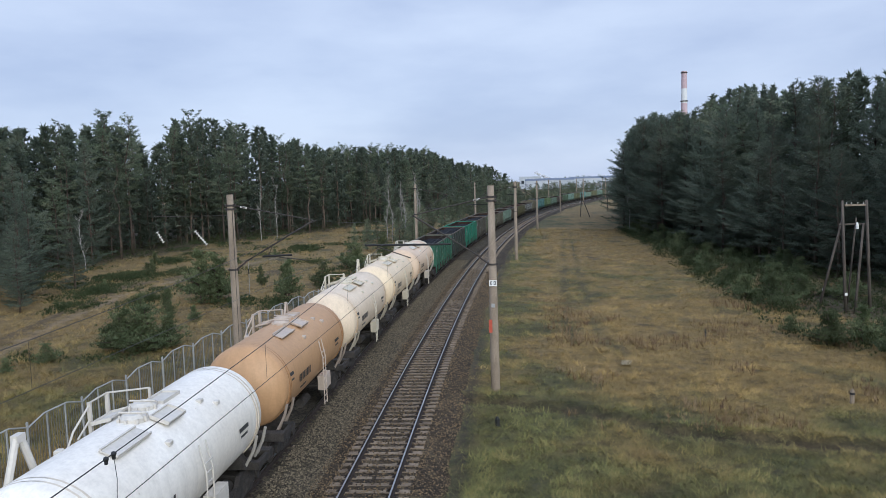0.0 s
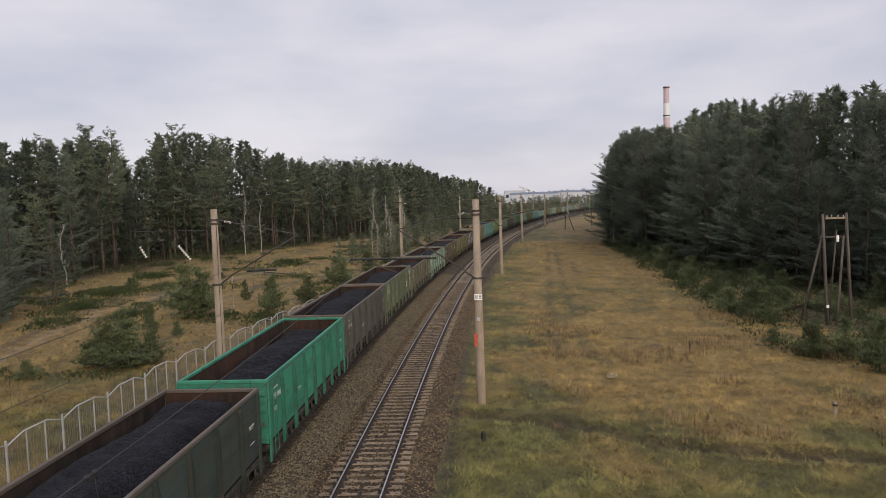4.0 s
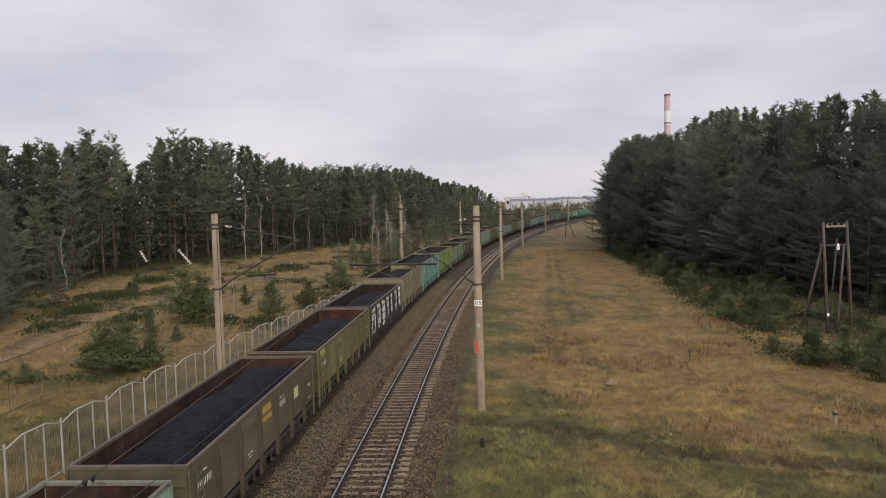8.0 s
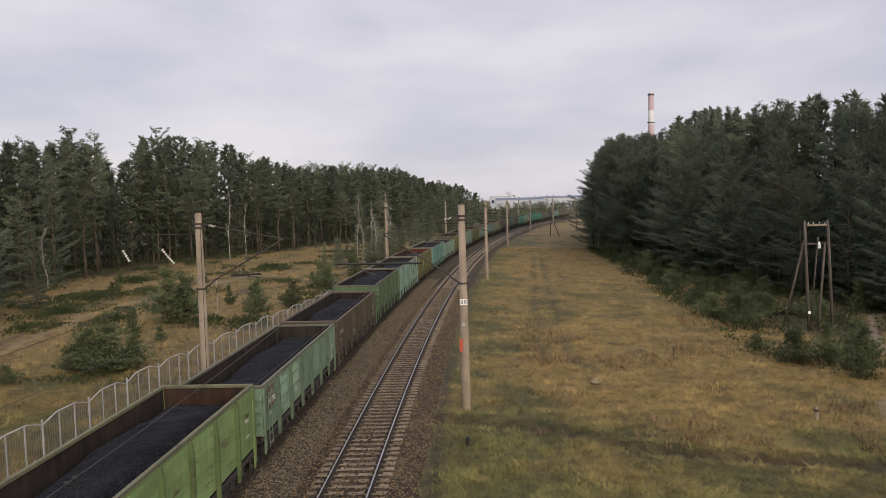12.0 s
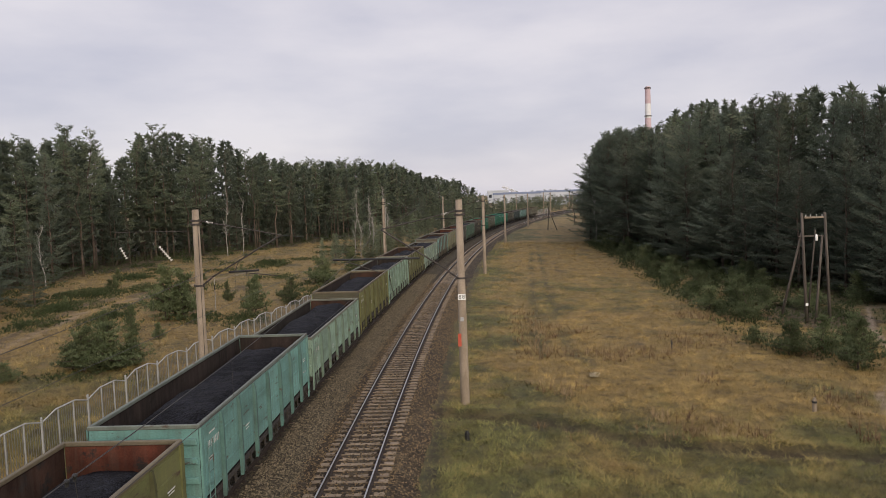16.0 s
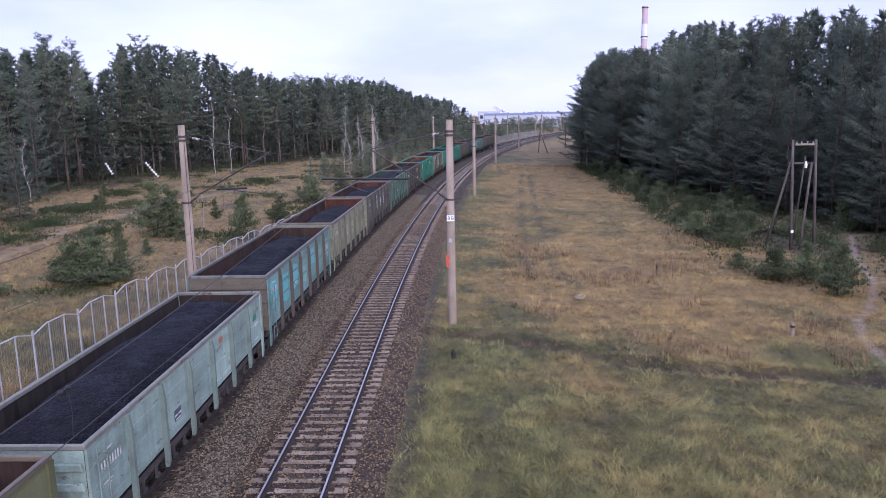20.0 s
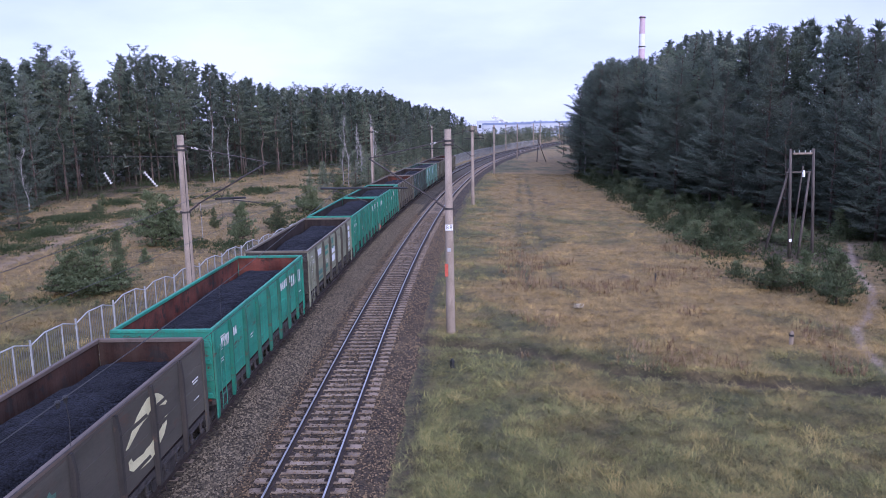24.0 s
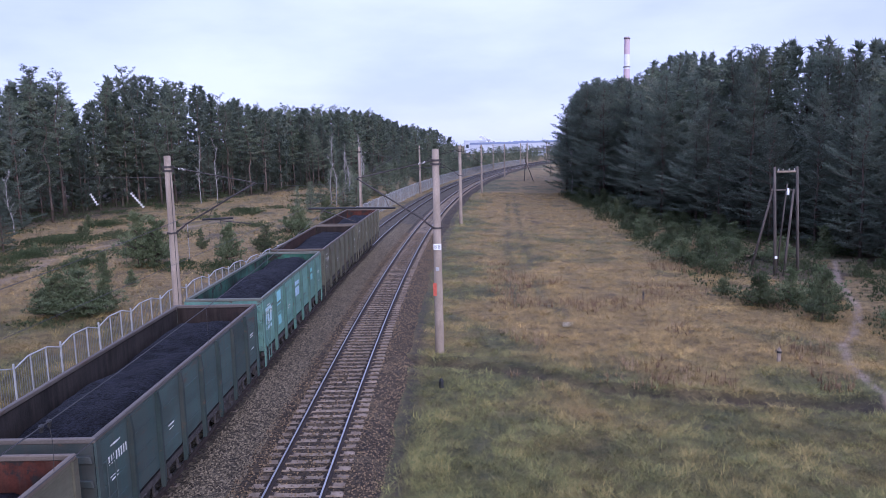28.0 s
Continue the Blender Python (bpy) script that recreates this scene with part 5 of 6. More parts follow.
def wire_clamps():
    """Two black clamps on the near span of the messenger wire, and the dropper that hangs from them."""
    t = empty("wire_clamp", pose(X_RIGHT, 7.6, 6.505), "pair of black clamps on the overhead wire", "wire clamp")
    for y in (-0.08, 0.08):
        bm = bmesh.new()
        tube(bm, [(0, y - 0.035, 0), (0, y, 0), (0, y + 0.035, 0)], [0.018, 0.034, 0.018], 8)
        box(bm, (0, y, -0.035), (0.03, 0.03, 0.05))
        part("clamp", bm, M["black"], t)
    bm = bmesh.new()
    tube(bm, [(0, 0.08, -0.04), (0.01, 0.1, -0.3), (0, 0.08, -0.58)], 0.004, 4)
    part("dropper", bm, M["wire"], t)


wire_clamps()


# ---------------------------------------------------------------- fence
def fence_meshes():
    G = {}
    bm = bmesh.new()
    box(bm, (0, 0, 1.02), (0.065, 0.065, 2.54))
    G["post"] = mesh_of("post", bm, M["fence"], bevel=0.006)
    tops = ((0.0, 2.08), (0.9, 2.34), (2.15, 2.34), (3.05, 2.08))

    def top(y):
        for (a, za), (b, zb) in zip(tops, tops[1:]):
            if y <= b + 1e-6:
                return za + (zb - za) * (y - a) / (b - a)
        return tops[-1][1]

    bm = bmesh.new()
    tube(bm, [(0, y, z) for y, z in tops], 0.030, 6)
    G["rail"] = mesh_of("top_rail", bm, M["fence"])
    bm = bmesh.new()
    tube(bm, [(0, 0, 0.25), (0, 3.05, 0.25)], 0.022, 5)
    G["low"] = mesh_of("low_rail", bm, M["fence"])
    bm = bmesh.new()
    for k in range(1, 22):
        y = 3.05 * k / 22
        box(bm, (0, y, (0.15 + top(y)) / 2), (0.010, 0.017, top(y) - 0.15))
    G["pickets"] = mesh_of("pickets", bm, M["picket"])
    G["bars"] = []
    for k in range(1, 22):
        y = 3.05 * k / 22
        if k <= 11:
            bm = bmesh.new()
            box(bm, (0, 0, (0.15 + top(y)) / 2), (0.010, 0.017, top(y) - 0.15))
            me = mesh_of("bar", bm, M["picket"])
        G["bars"].append((y, me if k <= 11 else G["bars"][21 - k][1]))
    bm = bmesh.new()
    box(bm, (0, 0, 1.07), (0.045, 0.045, 2.50))
    G["stile"] = mesh_of("stile", bm, M["fence"])
    return G


def build_fence():
    G = fence_meshes()
    fence = empty("fence", pose(0, 0, 0), "pale galvanised steel fence of arched panels along the railway", "fence")
    y, k = 8.0, 0
    while y < 345:
        x = fence_x(y)
        x1 = fence_x(y + 3.0)
        a = math.degrees(math.atan2(-(x1 - x), 3.0))
        z = ground_z(x, y) + 0.02
        m = pose(x, y, z, 0, 0, a)
        panel = part("top_rail", G["rail"], None, fence, "", m)
        part("post", G["post"], None, fence, "", m)
        if 5 <= k < 19:
            for d, me in G["bars"]:
                part("bar", me, None, panel, "", pose(0, d, 0))
        else:
            tagged(part("bar_infill", G["pickets"], None, panel, "thin upright bars"), kind="stuff")
        if k < 60:
            part("low_rail", G["low"], None, panel)
        for d in (1.02, 2.04):
            part("stile", G["stile"], None, panel, "", pose(0, d, 0))
        y += 3.05 * math.cos(radians(a))
        k += 1


build_fence()


# ---------------------------------------------------------------- trees
def tuft(rng, verts, faces, c, size, n, up=0.16, thin=0.085, spread=0.0):
    """A spray of n narrow needle sprigs round a point; spread: how far their feet stray from it."""
    for _ in range(n):
        a, e = rng.uniform(0, 6.283), rng.uniform(-0.42, 0.72) + up
        ce = math.cos(e)
        dx, dy, dz = math.cos(a) * ce, math.sin(a) * ce, math.sin(e)
        L, w = size * rng.uniform(0.6, 1.3), size * thin * rng.uniform(0.8, 1.5)
        b = rng.uniform(-1, 1)
        sx, sy, sz = -math.sin(a) * w, math.cos(a) * w, b * w
        q = spread * rng.random() - 0.1 * L
        ox, oy, oz = c[0] + q * dx, c[1] + q * dy, c[2] + 0.5 * q * dz
        i = len(verts)
        verts += [(ox + sx, oy + sy, oz + sz), (ox + dx * L, oy + dy * L, oz + dz * L), (ox - sx, oy - sy, oz - sz)]
        faces.append((i, i + 1, i + 2))


def conifer(seed, height, base, radius, shape, arms, trunk_r, leaf, size=0.42, lean=0.3, per=16, bare_arms=0, gap=0.9, top_rise=1.0, low_rise=0.0, pad=0.5, up=0.35, thin=0.075):
    """Trunk and crown meshes of one tree: whorls of limbs that carry pads of needles, the limbs steeper towards the top.
    base: where its crown begins, as a share of its height; shape: how the crown narrows; pad: how wide a pad of needles is."""
    rng = random.Random(seed)
    bm = bmesh.new()
    bend = [Vector((lean * rng.uniform(-1, 1) * (k / 6) ** 1.3, lean * rng.uniform(-1, 1) * (k / 6) ** 1.3, 0)) for k in range(7)]
    spine = [Vector((0, 0, height * k / 6 * 0.97)) + bend[k] for k in range(7)]
    spine[0].z = -0.4
    tube(bm, spine, [trunk_r * (1 - 0.88 * k / 6) for k in range(7)], 8)

    def at(z):
        k = max(0.0, min(5.999, z / (height * 0.97) * 6))
        i = int(k)
        return spine[i].lerp(spine[i + 1], k - i)

    verts, faces = [], []
    z = height * base
    heavy = rng.uniform(0, 6.283)
    while z < height * 0.97:
        t = (z - height * base) / (height * (1 - base))
        r = radius * shape(t) * rng.uniform(0.72, 1.15)
        turn = rng.uniform(0, 6.283)
        count = max(3, int(arms * rng.uniform(0.7, 1.2)))
        for q in range(count):
            a = turn + 6.283 * q / count + rng.uniform(-0.4, 0.4)
            L = r * rng.uniform(0.5, 1.12) * (1 + 0.18 * math.cos(a - heavy))
            rise = low_rise + (top_rise - low_rise) * t ** 1.4 + rng.uniform(-0.18, 0.18)
            o = at(z + rng.uniform(-0.4, 0.4) * gap)
            d = Vector((math.cos(a) * math.cos(rise), math.sin(a) * math.cos(rise), math.sin(rise)))
            side = Vector((-math.sin(a), math.cos(a), 0))
            if L > 0.6:
                tube(bm, [o, o + d * L * 0.92], [0.02 + 0.008 * L, 0.008], 3, False)
            m = max(2, int(2.4 * L / size * 0.42))
            for k in range(m):
                u = (0.25 + 0.78 * (k + rng.random()) / m) if L > 1.0 else (k + 0.7) / m
                for lat in (rng.uniform(-1, 0), rng.uniform(0, 1)):
                    lat *= 0.12 + 0.42 * L * (1.12 - u)
                    p = o + d * (L * u) + side * lat + Vector((0, 0, rng.gauss(0.0, 0.10) + 0.10 * L * u * u - 0.05 * abs(lat)))
                    tuft(rng, verts, faces, p, size * (1 - 0.38 * t), per, up + 0.35 * t, thin * (1 + 0.3 * t), pad * (1 - 0.4 * t))
        z += rng.uniform(0.7, 1.3) * gap * (1.1 if t < 0.6 else 0.75)
    for k in range(6):
        o = at(height * 0.97) + Vector((rng.uniform(-0.2, 0.2), rng.uniform(-0.2, 0.2), 0.02 * height * (k / 5 - 0.6)))
        tuft(rng, verts, faces, o, size * 0.5, per, 0.95, thin * 1.3, 0.12)
    for _ in range(bare_arms):
        zz = height * rng.uniform(0.25, base)
        a = rng.uniform(0, 6.283)
        o = at(zz)
        tube(bm, [o, o + Vector((math.cos(a), math.sin(a), rng.uniform(-0.2, 0.3))) * rng.uniform(0.6, 1.8)], [0.035, 0.008], 3, False)
    return mesh_of("trunk", bm, M["bark"], True), raw("crown", verts, faces, M[leaf])


def pine_shape(t):
    return (0.55 + 1.5 * t) if t < 0.3 else max(0.16, (1 - (t - 0.3) / 0.72) ** 0.58)


def cone_shape(t):
    return max(0.05, (1 - t) ** 0.62) * (0.75 + 0.4 * min(1, t * 4))


def bush_shape(t):
    return max(0.12, (1 - t * t) ** 0.6) * (0.8 + 0.2 * math.sin(t * 9))


PINES = [conifer(sd, 20, b, r, pine_shape, n, 0.19, "needle", 0.22, 0.8, 17, 16, g, 0.85, 0.0, 0.46, 0.35, 0.13) for sd, b, r, n, g in ((1, 0.36, 4.2, 5.0, 1.25), (2, 0.26, 4.6, 5.5, 1.3), (3, 0.46, 3.8, 5.0, 1.15), (4, 0.20, 4.4, 5.5, 1.35), (5, 0.55, 3.4, 5.0, 1.05), (6, 0.32, 3.5, 5.0, 1.2))]
DENSE = [conifer(sd, 20, b, r, cone_shape, 7.0, 0.18, "needle_dark", 0.185, 0.4, 16, 0, g, 1.0, 0.2, 0.40, 0.45, 0.12) for sd, b, r, g in ((11, 0.04, 4.6, 1.05), (12, 0.10, 4.1, 1.0), (13, 0.16, 4.9, 1.1), (14, 0.03, 3.8, 1.0), (15, 0.08, 4.4, 1.15))]
YOUNG = [conifer(sd, 6.5, b, r, cone_shape, 5.0, 0.07, "needle", 0.30, 0.15, 13, 0, 0.45, 1.1, 0.25, 0.3) for sd, b, r in ((21, 0.08, 1.7), (22, 0.05, 1.9), (23, 0.10, 1.5))]
BUSH = [conifer(sd, h, b, r, bush_shape, 8.0, 0.05, "needle_young", 0.18, 0.2, 17, 0, 0.23, 1.3, 0.2, 0.20, 0.75) for sd, h, b, r in ((31, 2.2, 0.05, 1.25), (32, 2.6, 0.04, 1.1), (33, 1.8, 0.05, 1.4))]

LEFT_SKY = ((-60, 0.085), (-35.5, 0.08), (-31.8, 0.082), (-30.5, 0.08), (-29.3, 0.095), (-28.4, 0.098), (-27.3, 0.076), (-26.3, 0.033), (-25.8, 0.056), (-25.2, 0.089), (-22.8, 0.093), (-20.2, 0.083), (-18.6, 0.088), (-17.5, 0.063), (-15.7, 0.064), (-14.5, 0.05), (-11.8, 0.049), (-8.4, 0.048), (-5.5, 0.042), (-3.3, 0.026), (-0.9, 0.019), (1, 0.0))
RIGHT_SKY = ((8.6, 0.0), (9.2, 0.047), (10.7, 0.079), (14.6, 0.080), (15.3, 0.1), (17.8, 0.11), (20.8, 0.107), (26.0, 0.117), (28.9, 0.108), (60, 0.12))


def crest(x, y, table):
    """How high the wood stands at a place, from its outline against the sky."""
    az = math.degrees(math.atan2(x, y))
    d = math.hypot(x, y)
    for (a, ea), (b, eb) in zip(table, table[1:]):
        if az <= b:
            return EYE + d * (0.003 + ea + (eb - ea) * max(0, az - a) / (b - a))
    return EYE + d * table[-1][1]


LABELS = {"pine_tree": ("tall Scots pine with a bare trunk and dark green crown", "pine tree"), "spruce_tree": ("dense dark green conifer with branches to the ground", "conifer"), "young_pine": ("young bushy green pine at the wood's edge", "young pine"), "pine_bush": ("low bushy green pine sapling in dry grass", "bush")}


def plant(name, protos, x, y, h, rng, group, spread=1.0):
    trunk, crown = rng.choice(protos)
    base = {"pine_tree": 20, "spruce_tree": 20, "young_pine": 6.5, "pine_bush": 2.2}[name]
    k = h / base
    lab, cat = LABELS[name]
    t = empty(name, pose(x, y, ground_z(x, y) - 0.05, 0, 0, rng.uniform(0, 360)), lab, cat, group)
    w = k * spread * rng.uniform(0.9, 1.12)
    t.scale = (w, w, k)
    part("trunk", trunk, None, t)
    part("crown", crown, None, t)
    return t


def build_woods():
    rng = random.Random(5)
    # left wood: pines with bare trunks, four rows deep
    y = 48.0
    while y < 345:
        step = 2.9 + y * 0.012
        for row in range(3):
            yy = y + rng.uniform(-1.3, 1.3)
            x = left_edge(yy) - 1.5 - row * (4.4 + y * 0.008) + rng.uniform(-1.6, 1.6)
            z = ground_z(x, yy)
            top = crest(x, yy, LEFT_SKY)
            h = (top - z) * (rng.uniform(0.88, 1.05) if row > 1 else rng.uniform(0.55, 1.03))
            if h < 5:
                continue
            if row == 0 and rng.random() < 0.35:
                continue
            if rng.random() < (0.42 if row < 2 else 0.25):
                plant("spruce_tree", DENSE, x, yy, h * rng.uniform(0.4, 0.95), rng, "trees of the wood beyond the meadow")
            else:
                plant("pine_tree", PINES, x, yy, h, rng, "trees of the wood beyond the meadow", 1.18)
        y += step
    # right wood: dense to the ground
    y = 22.0
    while y < 210:
        step = 2.9 + y * 0.006
        for row in range(3):
            yy = y + rng.uniform(-1.3, 1.3)
            x = right_edge(yy) + 0.5 + row * 4.6 + rng.uniform(-1.5, 1.5)
            z = ground_z(x, yy)
            h = (crest(x, yy, RIGHT_SKY) - z) * (rng.uniform(0.90, 1.01) if row > 1 or yy > 118 else rng.uniform(0.5, 0.92))
            if h < 4:
                continue
            if rng.random() < 0.25 and row > 0:
                plant("pine_tree", PINES, x, yy, h, rng, "trees of the dark wood", 1.2)
            else:
                plant("spruce_tree", DENSE, x, yy, h, rng, "trees of the dark wood", 1.28)
        y += step
    # thicket of young pines behind the fence
    for _ in range(150):
        yy = rng.uniform(108, 330)
        x = fence_x(yy) - 3.0 - rng.uniform(0, 1) ** 1.3 * (12 if yy < 160 else 16)
        if x < left_edge(yy) - 3:
            continue
        plant("young_pine", YOUNG, x, yy, rng.uniform(3.5, 7.0), rng, "thicket of young pines", 1.15)
    # single bushes on the left meadow
    for x, yy, h, w in ((-23.6, 42.6, 2.2, 1.7), (-22.5, 43.3, 2.1, 1.7), (-24.6, 43.0, 1.7, 1.7), (-21.5, 44.3, 1.7, 1.5), (-23.1, 44.0, 2.4, 1.5), (-26.6, 61.5, 3.7, 1.15), (-25.2, 61.8, 3.4, 1.1), (-25.9, 63.0, 3.0, 1.3), (-19.3, 63.3, 2.9, 1.0), (-19.9, 64.0, 2.3, 1.0), (-17.8, 70.0, 2.4, 1.0), (-17.2, 84.1, 3.2, 1.1), (-18.5, 87.0, 2.7, 1.1), (-16.0, 96.5, 2.8, 1.1), (-26.2, 54.2, 2.0, 1.0), (-29.3, 55.9, 1.8, 0.95), (-28.0, 38.0, 1.0, 1.2), (-24.9, 72.4, 1.8, 0.7), (-27.0, 40.2, 1.1, 1.3)):
        plant("pine_bush", BUSH, x, yy, h, rng, "bushes on the meadow", w)
    for _ in range(26):
        yy = rng.uniform(48, 120)
        x = rng.uniform(left_edge(yy) + 2, fence_x(yy) - 8)
        plant("pine_bush", BUSH, x, yy, rng.uniform(0.5, 1.3), rng, "bushes on the meadow", 1.3)
    # big low trees at the near end of the left wood
    for x, yy, h in ((-43.5, 62, 9.5), (-46, 67, 12), (-41, 58, 7.0), (-47, 60, 11), (-50, 66, 13), (-44, 71, 9), (-52, 74, 14)):
        plant("spruce_tree", DENSE, x, yy, h, rng, "trees of the wood beyond the meadow", 1.25)
    # low fringe before the right wood
    for _ in range(190):
        yy = 33 + 112 * rng.random() ** 1.2
        inner = right_edge(yy)
        outer = {True: 17.2 + max(0, 47 - yy) * 0.35, False: 17.2 + (yy - 47) * 0.07}[yy < 47]
        x = rng.uniform(outer + 0.8, inner + 1)
        if near_line(x, yy, FOOTPATH) < 1.5 or (abs(x - 26.5) < 2.6 and 53.5 < yy < 61):
            continue
        plant("pine_bush", BUSH, x, yy, rng.uniform(0.8, 2.3), rng, "low pines before the dark wood", 1.25)


build_woods()


def deep_wood(name, label, edge, table, start, stop, rows, seed, side, depth0):
    """The rows behind the wood's edge, joined: trunks and coarse crowns."""
    rng = random.Random(seed)
    verts, faces, tv, tf = [], [], [], []
    y = start
    while y < stop:
        for row in range(rows):
            yy = y + rng.uniform(-2, 2)
            x = edge(yy) + side * (depth0 + row * 5.0 + rng.uniform(-2, 2))
            z0 = ground_z(x, yy)
            h = (crest(x, yy, table) - z0) * rng.uniform(0.86, 1.0)
            if h < 4:
                continue
            lo = rng.uniform(0.0, 0.1) if side < 0 else 0.02
            r = rng.uniform(2.2, 3.2)
            n = int(96 * (1 - lo))
            for k in range(n):
                t = (k + rng.random()) / n
                rr = r * (cone_shape(t) if side > 0 else max(0.75, pine_shape(t)) if t < 0.5 else pine_shape(t)) * math.sqrt(rng.random())
                a = rng.uniform(0, 6.283)
                tuft(rng, verts, faces, Vector((x + rr * math.cos(a), yy + rr * math.sin(a), z0 + h * (lo + (0.98 - lo) * t))), 0.95, 10, 0.45, 0.16, 0.3)
            i = len(tv)
            for zz, q in ((z0 - 0.3, 0.17), (z0 + h * 0.9, 0.04)):
                tv += [(x + q * math.cos(b), yy + q * math.sin(b), zz) for b in (0, 2.1, 4.2)]
            tf += [(i + b, i + (b + 1) % 3, i + 3 + (b + 1) % 3, i + 3 + b) for b in range(3)]
        y += 3.6 + y * 0.012
    wood = empty(name, pose(0, 0, 0), label, "woodland", kind="stuff")
    tagged(part("crowns", raw("crowns", verts, faces, M["needle_dark"]), None, wood), kind="stuff")
    tagged(part("trunks", raw("trunks", tv, tf, M["bark"]), None, wood), kind="stuff")


deep_wood("pine_wood", "dark pine wood behind the meadow's edge trees", left_edge, LEFT_SKY, 46, 340, 8, 71, -1, 9)
deep_wood("conifer_wood", "dark conifer wood behind its edge trees", right_edge, RIGHT_SKY, 20, 215, 5, 72, 1, 13)


HEATHER = ((-43.2, 78.9, 4.2, 5.5), (-39.6, 67.6, 3.0, 6.0), (-44.9, 94.8, 2.4, 4.0), (-32.0, 62.0, 1.8, 3.2), (-36.5, 58.3, 2.0, 3.2), (-38.3, 83.2, 2.4, 3.6), (-23.3, 61.2, 1.8, 2.8), (-31.6, 112.5, 3.0, 4.5), (-19.8, 60.9, 1.2, 2.4), (-27.5, 50.5, 1.5, 2.0), (-31.0, 74.0, 2.0, 2.5))


def scrub():
    """Low heather and pine scrub: a band before the dark wood, patches on the left meadow, undergrowth at the wood's foot."""
    rng = random.Random(77)
    verts, faces = [], []
    spots = []
    while len(spots) < 1700:
        y = 36 + 110 * rng.random() ** 1.3
        outer = 17.6 + max(0, 47 - y) * 0.5 if y < 47 else 17.6 + (y - 47) * 0.05
        x = outer + (right_edge(y) + 4 - outer) * rng.random()
        if near_line(x, y, FOOTPATH) < 1.0 or noise.noise(Vector((x * 0.22, y * 0.22, 4.0))) < -0.22:
            continue
        spots.append((x, y, 0.4 + 0.6 * rng.random()))
    for cx, cy, a, b in HEATHER:
        for _ in range(int(8 * a * b)):
            u, v = rng.gauss(0, 0.42), rng.gauss(0, 0.42)
            spots.append((cx + a * u, cy + b * v, (0.35 + 0.4 * rng.random()) * max(0.3, 1.1 - u * u - v * v)))
    n = 0
    while n < 900:
        y = 40 + 110 * rng.random() ** 1.1
        x = fence_x(y) - 4 - rng.random() * (fence_x(y) - left_edge(max(y, 45)) + 2)
        if noise.noise(Vector((x * 0.14, y * 0.14, 8.0))) < 0.22 or near_line(x, y, DIRT_TRACK) < 1.6:
            continue
        spots.append((x, y, 0.18 + 0.25 * rng.random()))
        n += 1
    for _ in range(1100):
        y = 46 + 200 * rng.random() ** 1.3
        x = left_edge(y) + 1.0 - rng.random() * 13
        spots.append((x, y, 0.5 + 2.2 * rng.random() ** 2))
    for x, y, h in spots:
        z = ground_z(x, y)
        w = 0.35 + 0.15 * h
        for _ in range(10):
            tuft(rng, verts, faces, (x + rng.gauss(0, w), y + rng.gauss(0, w), z + h * rng.random()), 0.2, 11, 0.8, 0.075, 0.18)
    tagged(new("scrub", raw("scrub", verts, faces, M["scrub"])), "low dark heather and pine scrub", "scrub", kind="stuff")


M["scrub"] = material("scrub_leaves", [(0.03696, 0.05141, 0.02181), (0.063, 0.08133, 0.03506), (0.09912, 0.1075, 0.05141)], 0.4, 0.85, fine=0.3, bump_scale=5, spec=0.15, leaf=0.3)
scrub()


# ---------------------------------------------------------------- small things of the line and the meadow
def birch(x, y, h, seed):
    rng = random.Random(seed)
    t = empty("bare_birch", pose(x, y, ground_z(x, y)), "leafless birch with a pale thin trunk", "birch tree", "bare birches by fence and wood")
    bm = bmesh.new()
    pts = [Vector((rng.uniform(-0.15, 0.15) * k, rng.uniform(-0.15, 0.15) * k, h * k / 5)) for k in range(6)]
    pts[0].z = -0.3
    tube(bm, pts, [0.075 - 0.012 * k for k in range(6)], 7)
    part("trunk", bm, M["birch"], t)
    bm = bmesh.new()
    for k in range(34):
        q = rng.uniform(0.25, 0.98) * 5
        o = pts[int(min(4, q))].lerp(pts[int(min(4, q)) + 1], q - int(min(4, q)))
        a = rng.uniform(0, 6.283)
        L = rng.uniform(0.5, 1.7) * (1.2 - q / 6)
        e = o + Vector((math.cos(a) * 0.55, math.sin(a) * 0.55, 0.85)) * L
        tube(bm, [o, o.lerp(e, 0.6) + Vector((0, 0, 0.05)), e], [0.022, 0.014, 0.006], 4, False)
        for _ in range(2):
            b = rng.uniform(0, 6.283)
            m = o.lerp(e, rng.uniform(0.4, 0.9))
            tube(bm, [m, m + Vector((math.cos(b) * 0.4, math.sin(b) * 0.4, 0.5)) * rng.uniform(0.4, 0.9)], [0.009, 0.004], 3, False)
    part("branch_crown", bm, M["birch"], t)


for i, (x, y, h) in enumerate(((-19.0, 123.5, 11.5), (-17.6, 125, 9.0), (-16.2, 119, 10.5), (-14.6, 121.5, 12), (-20.6, 128, 8.5), (-15.4, 131, 11), (23.4, 139, 9.5), (26.5, 133, 11), (-44.5, 131, 13), (-43.2, 136, 12), (-53.0, 88, 7.6))):
    birch(x, y, h, 200 + i)


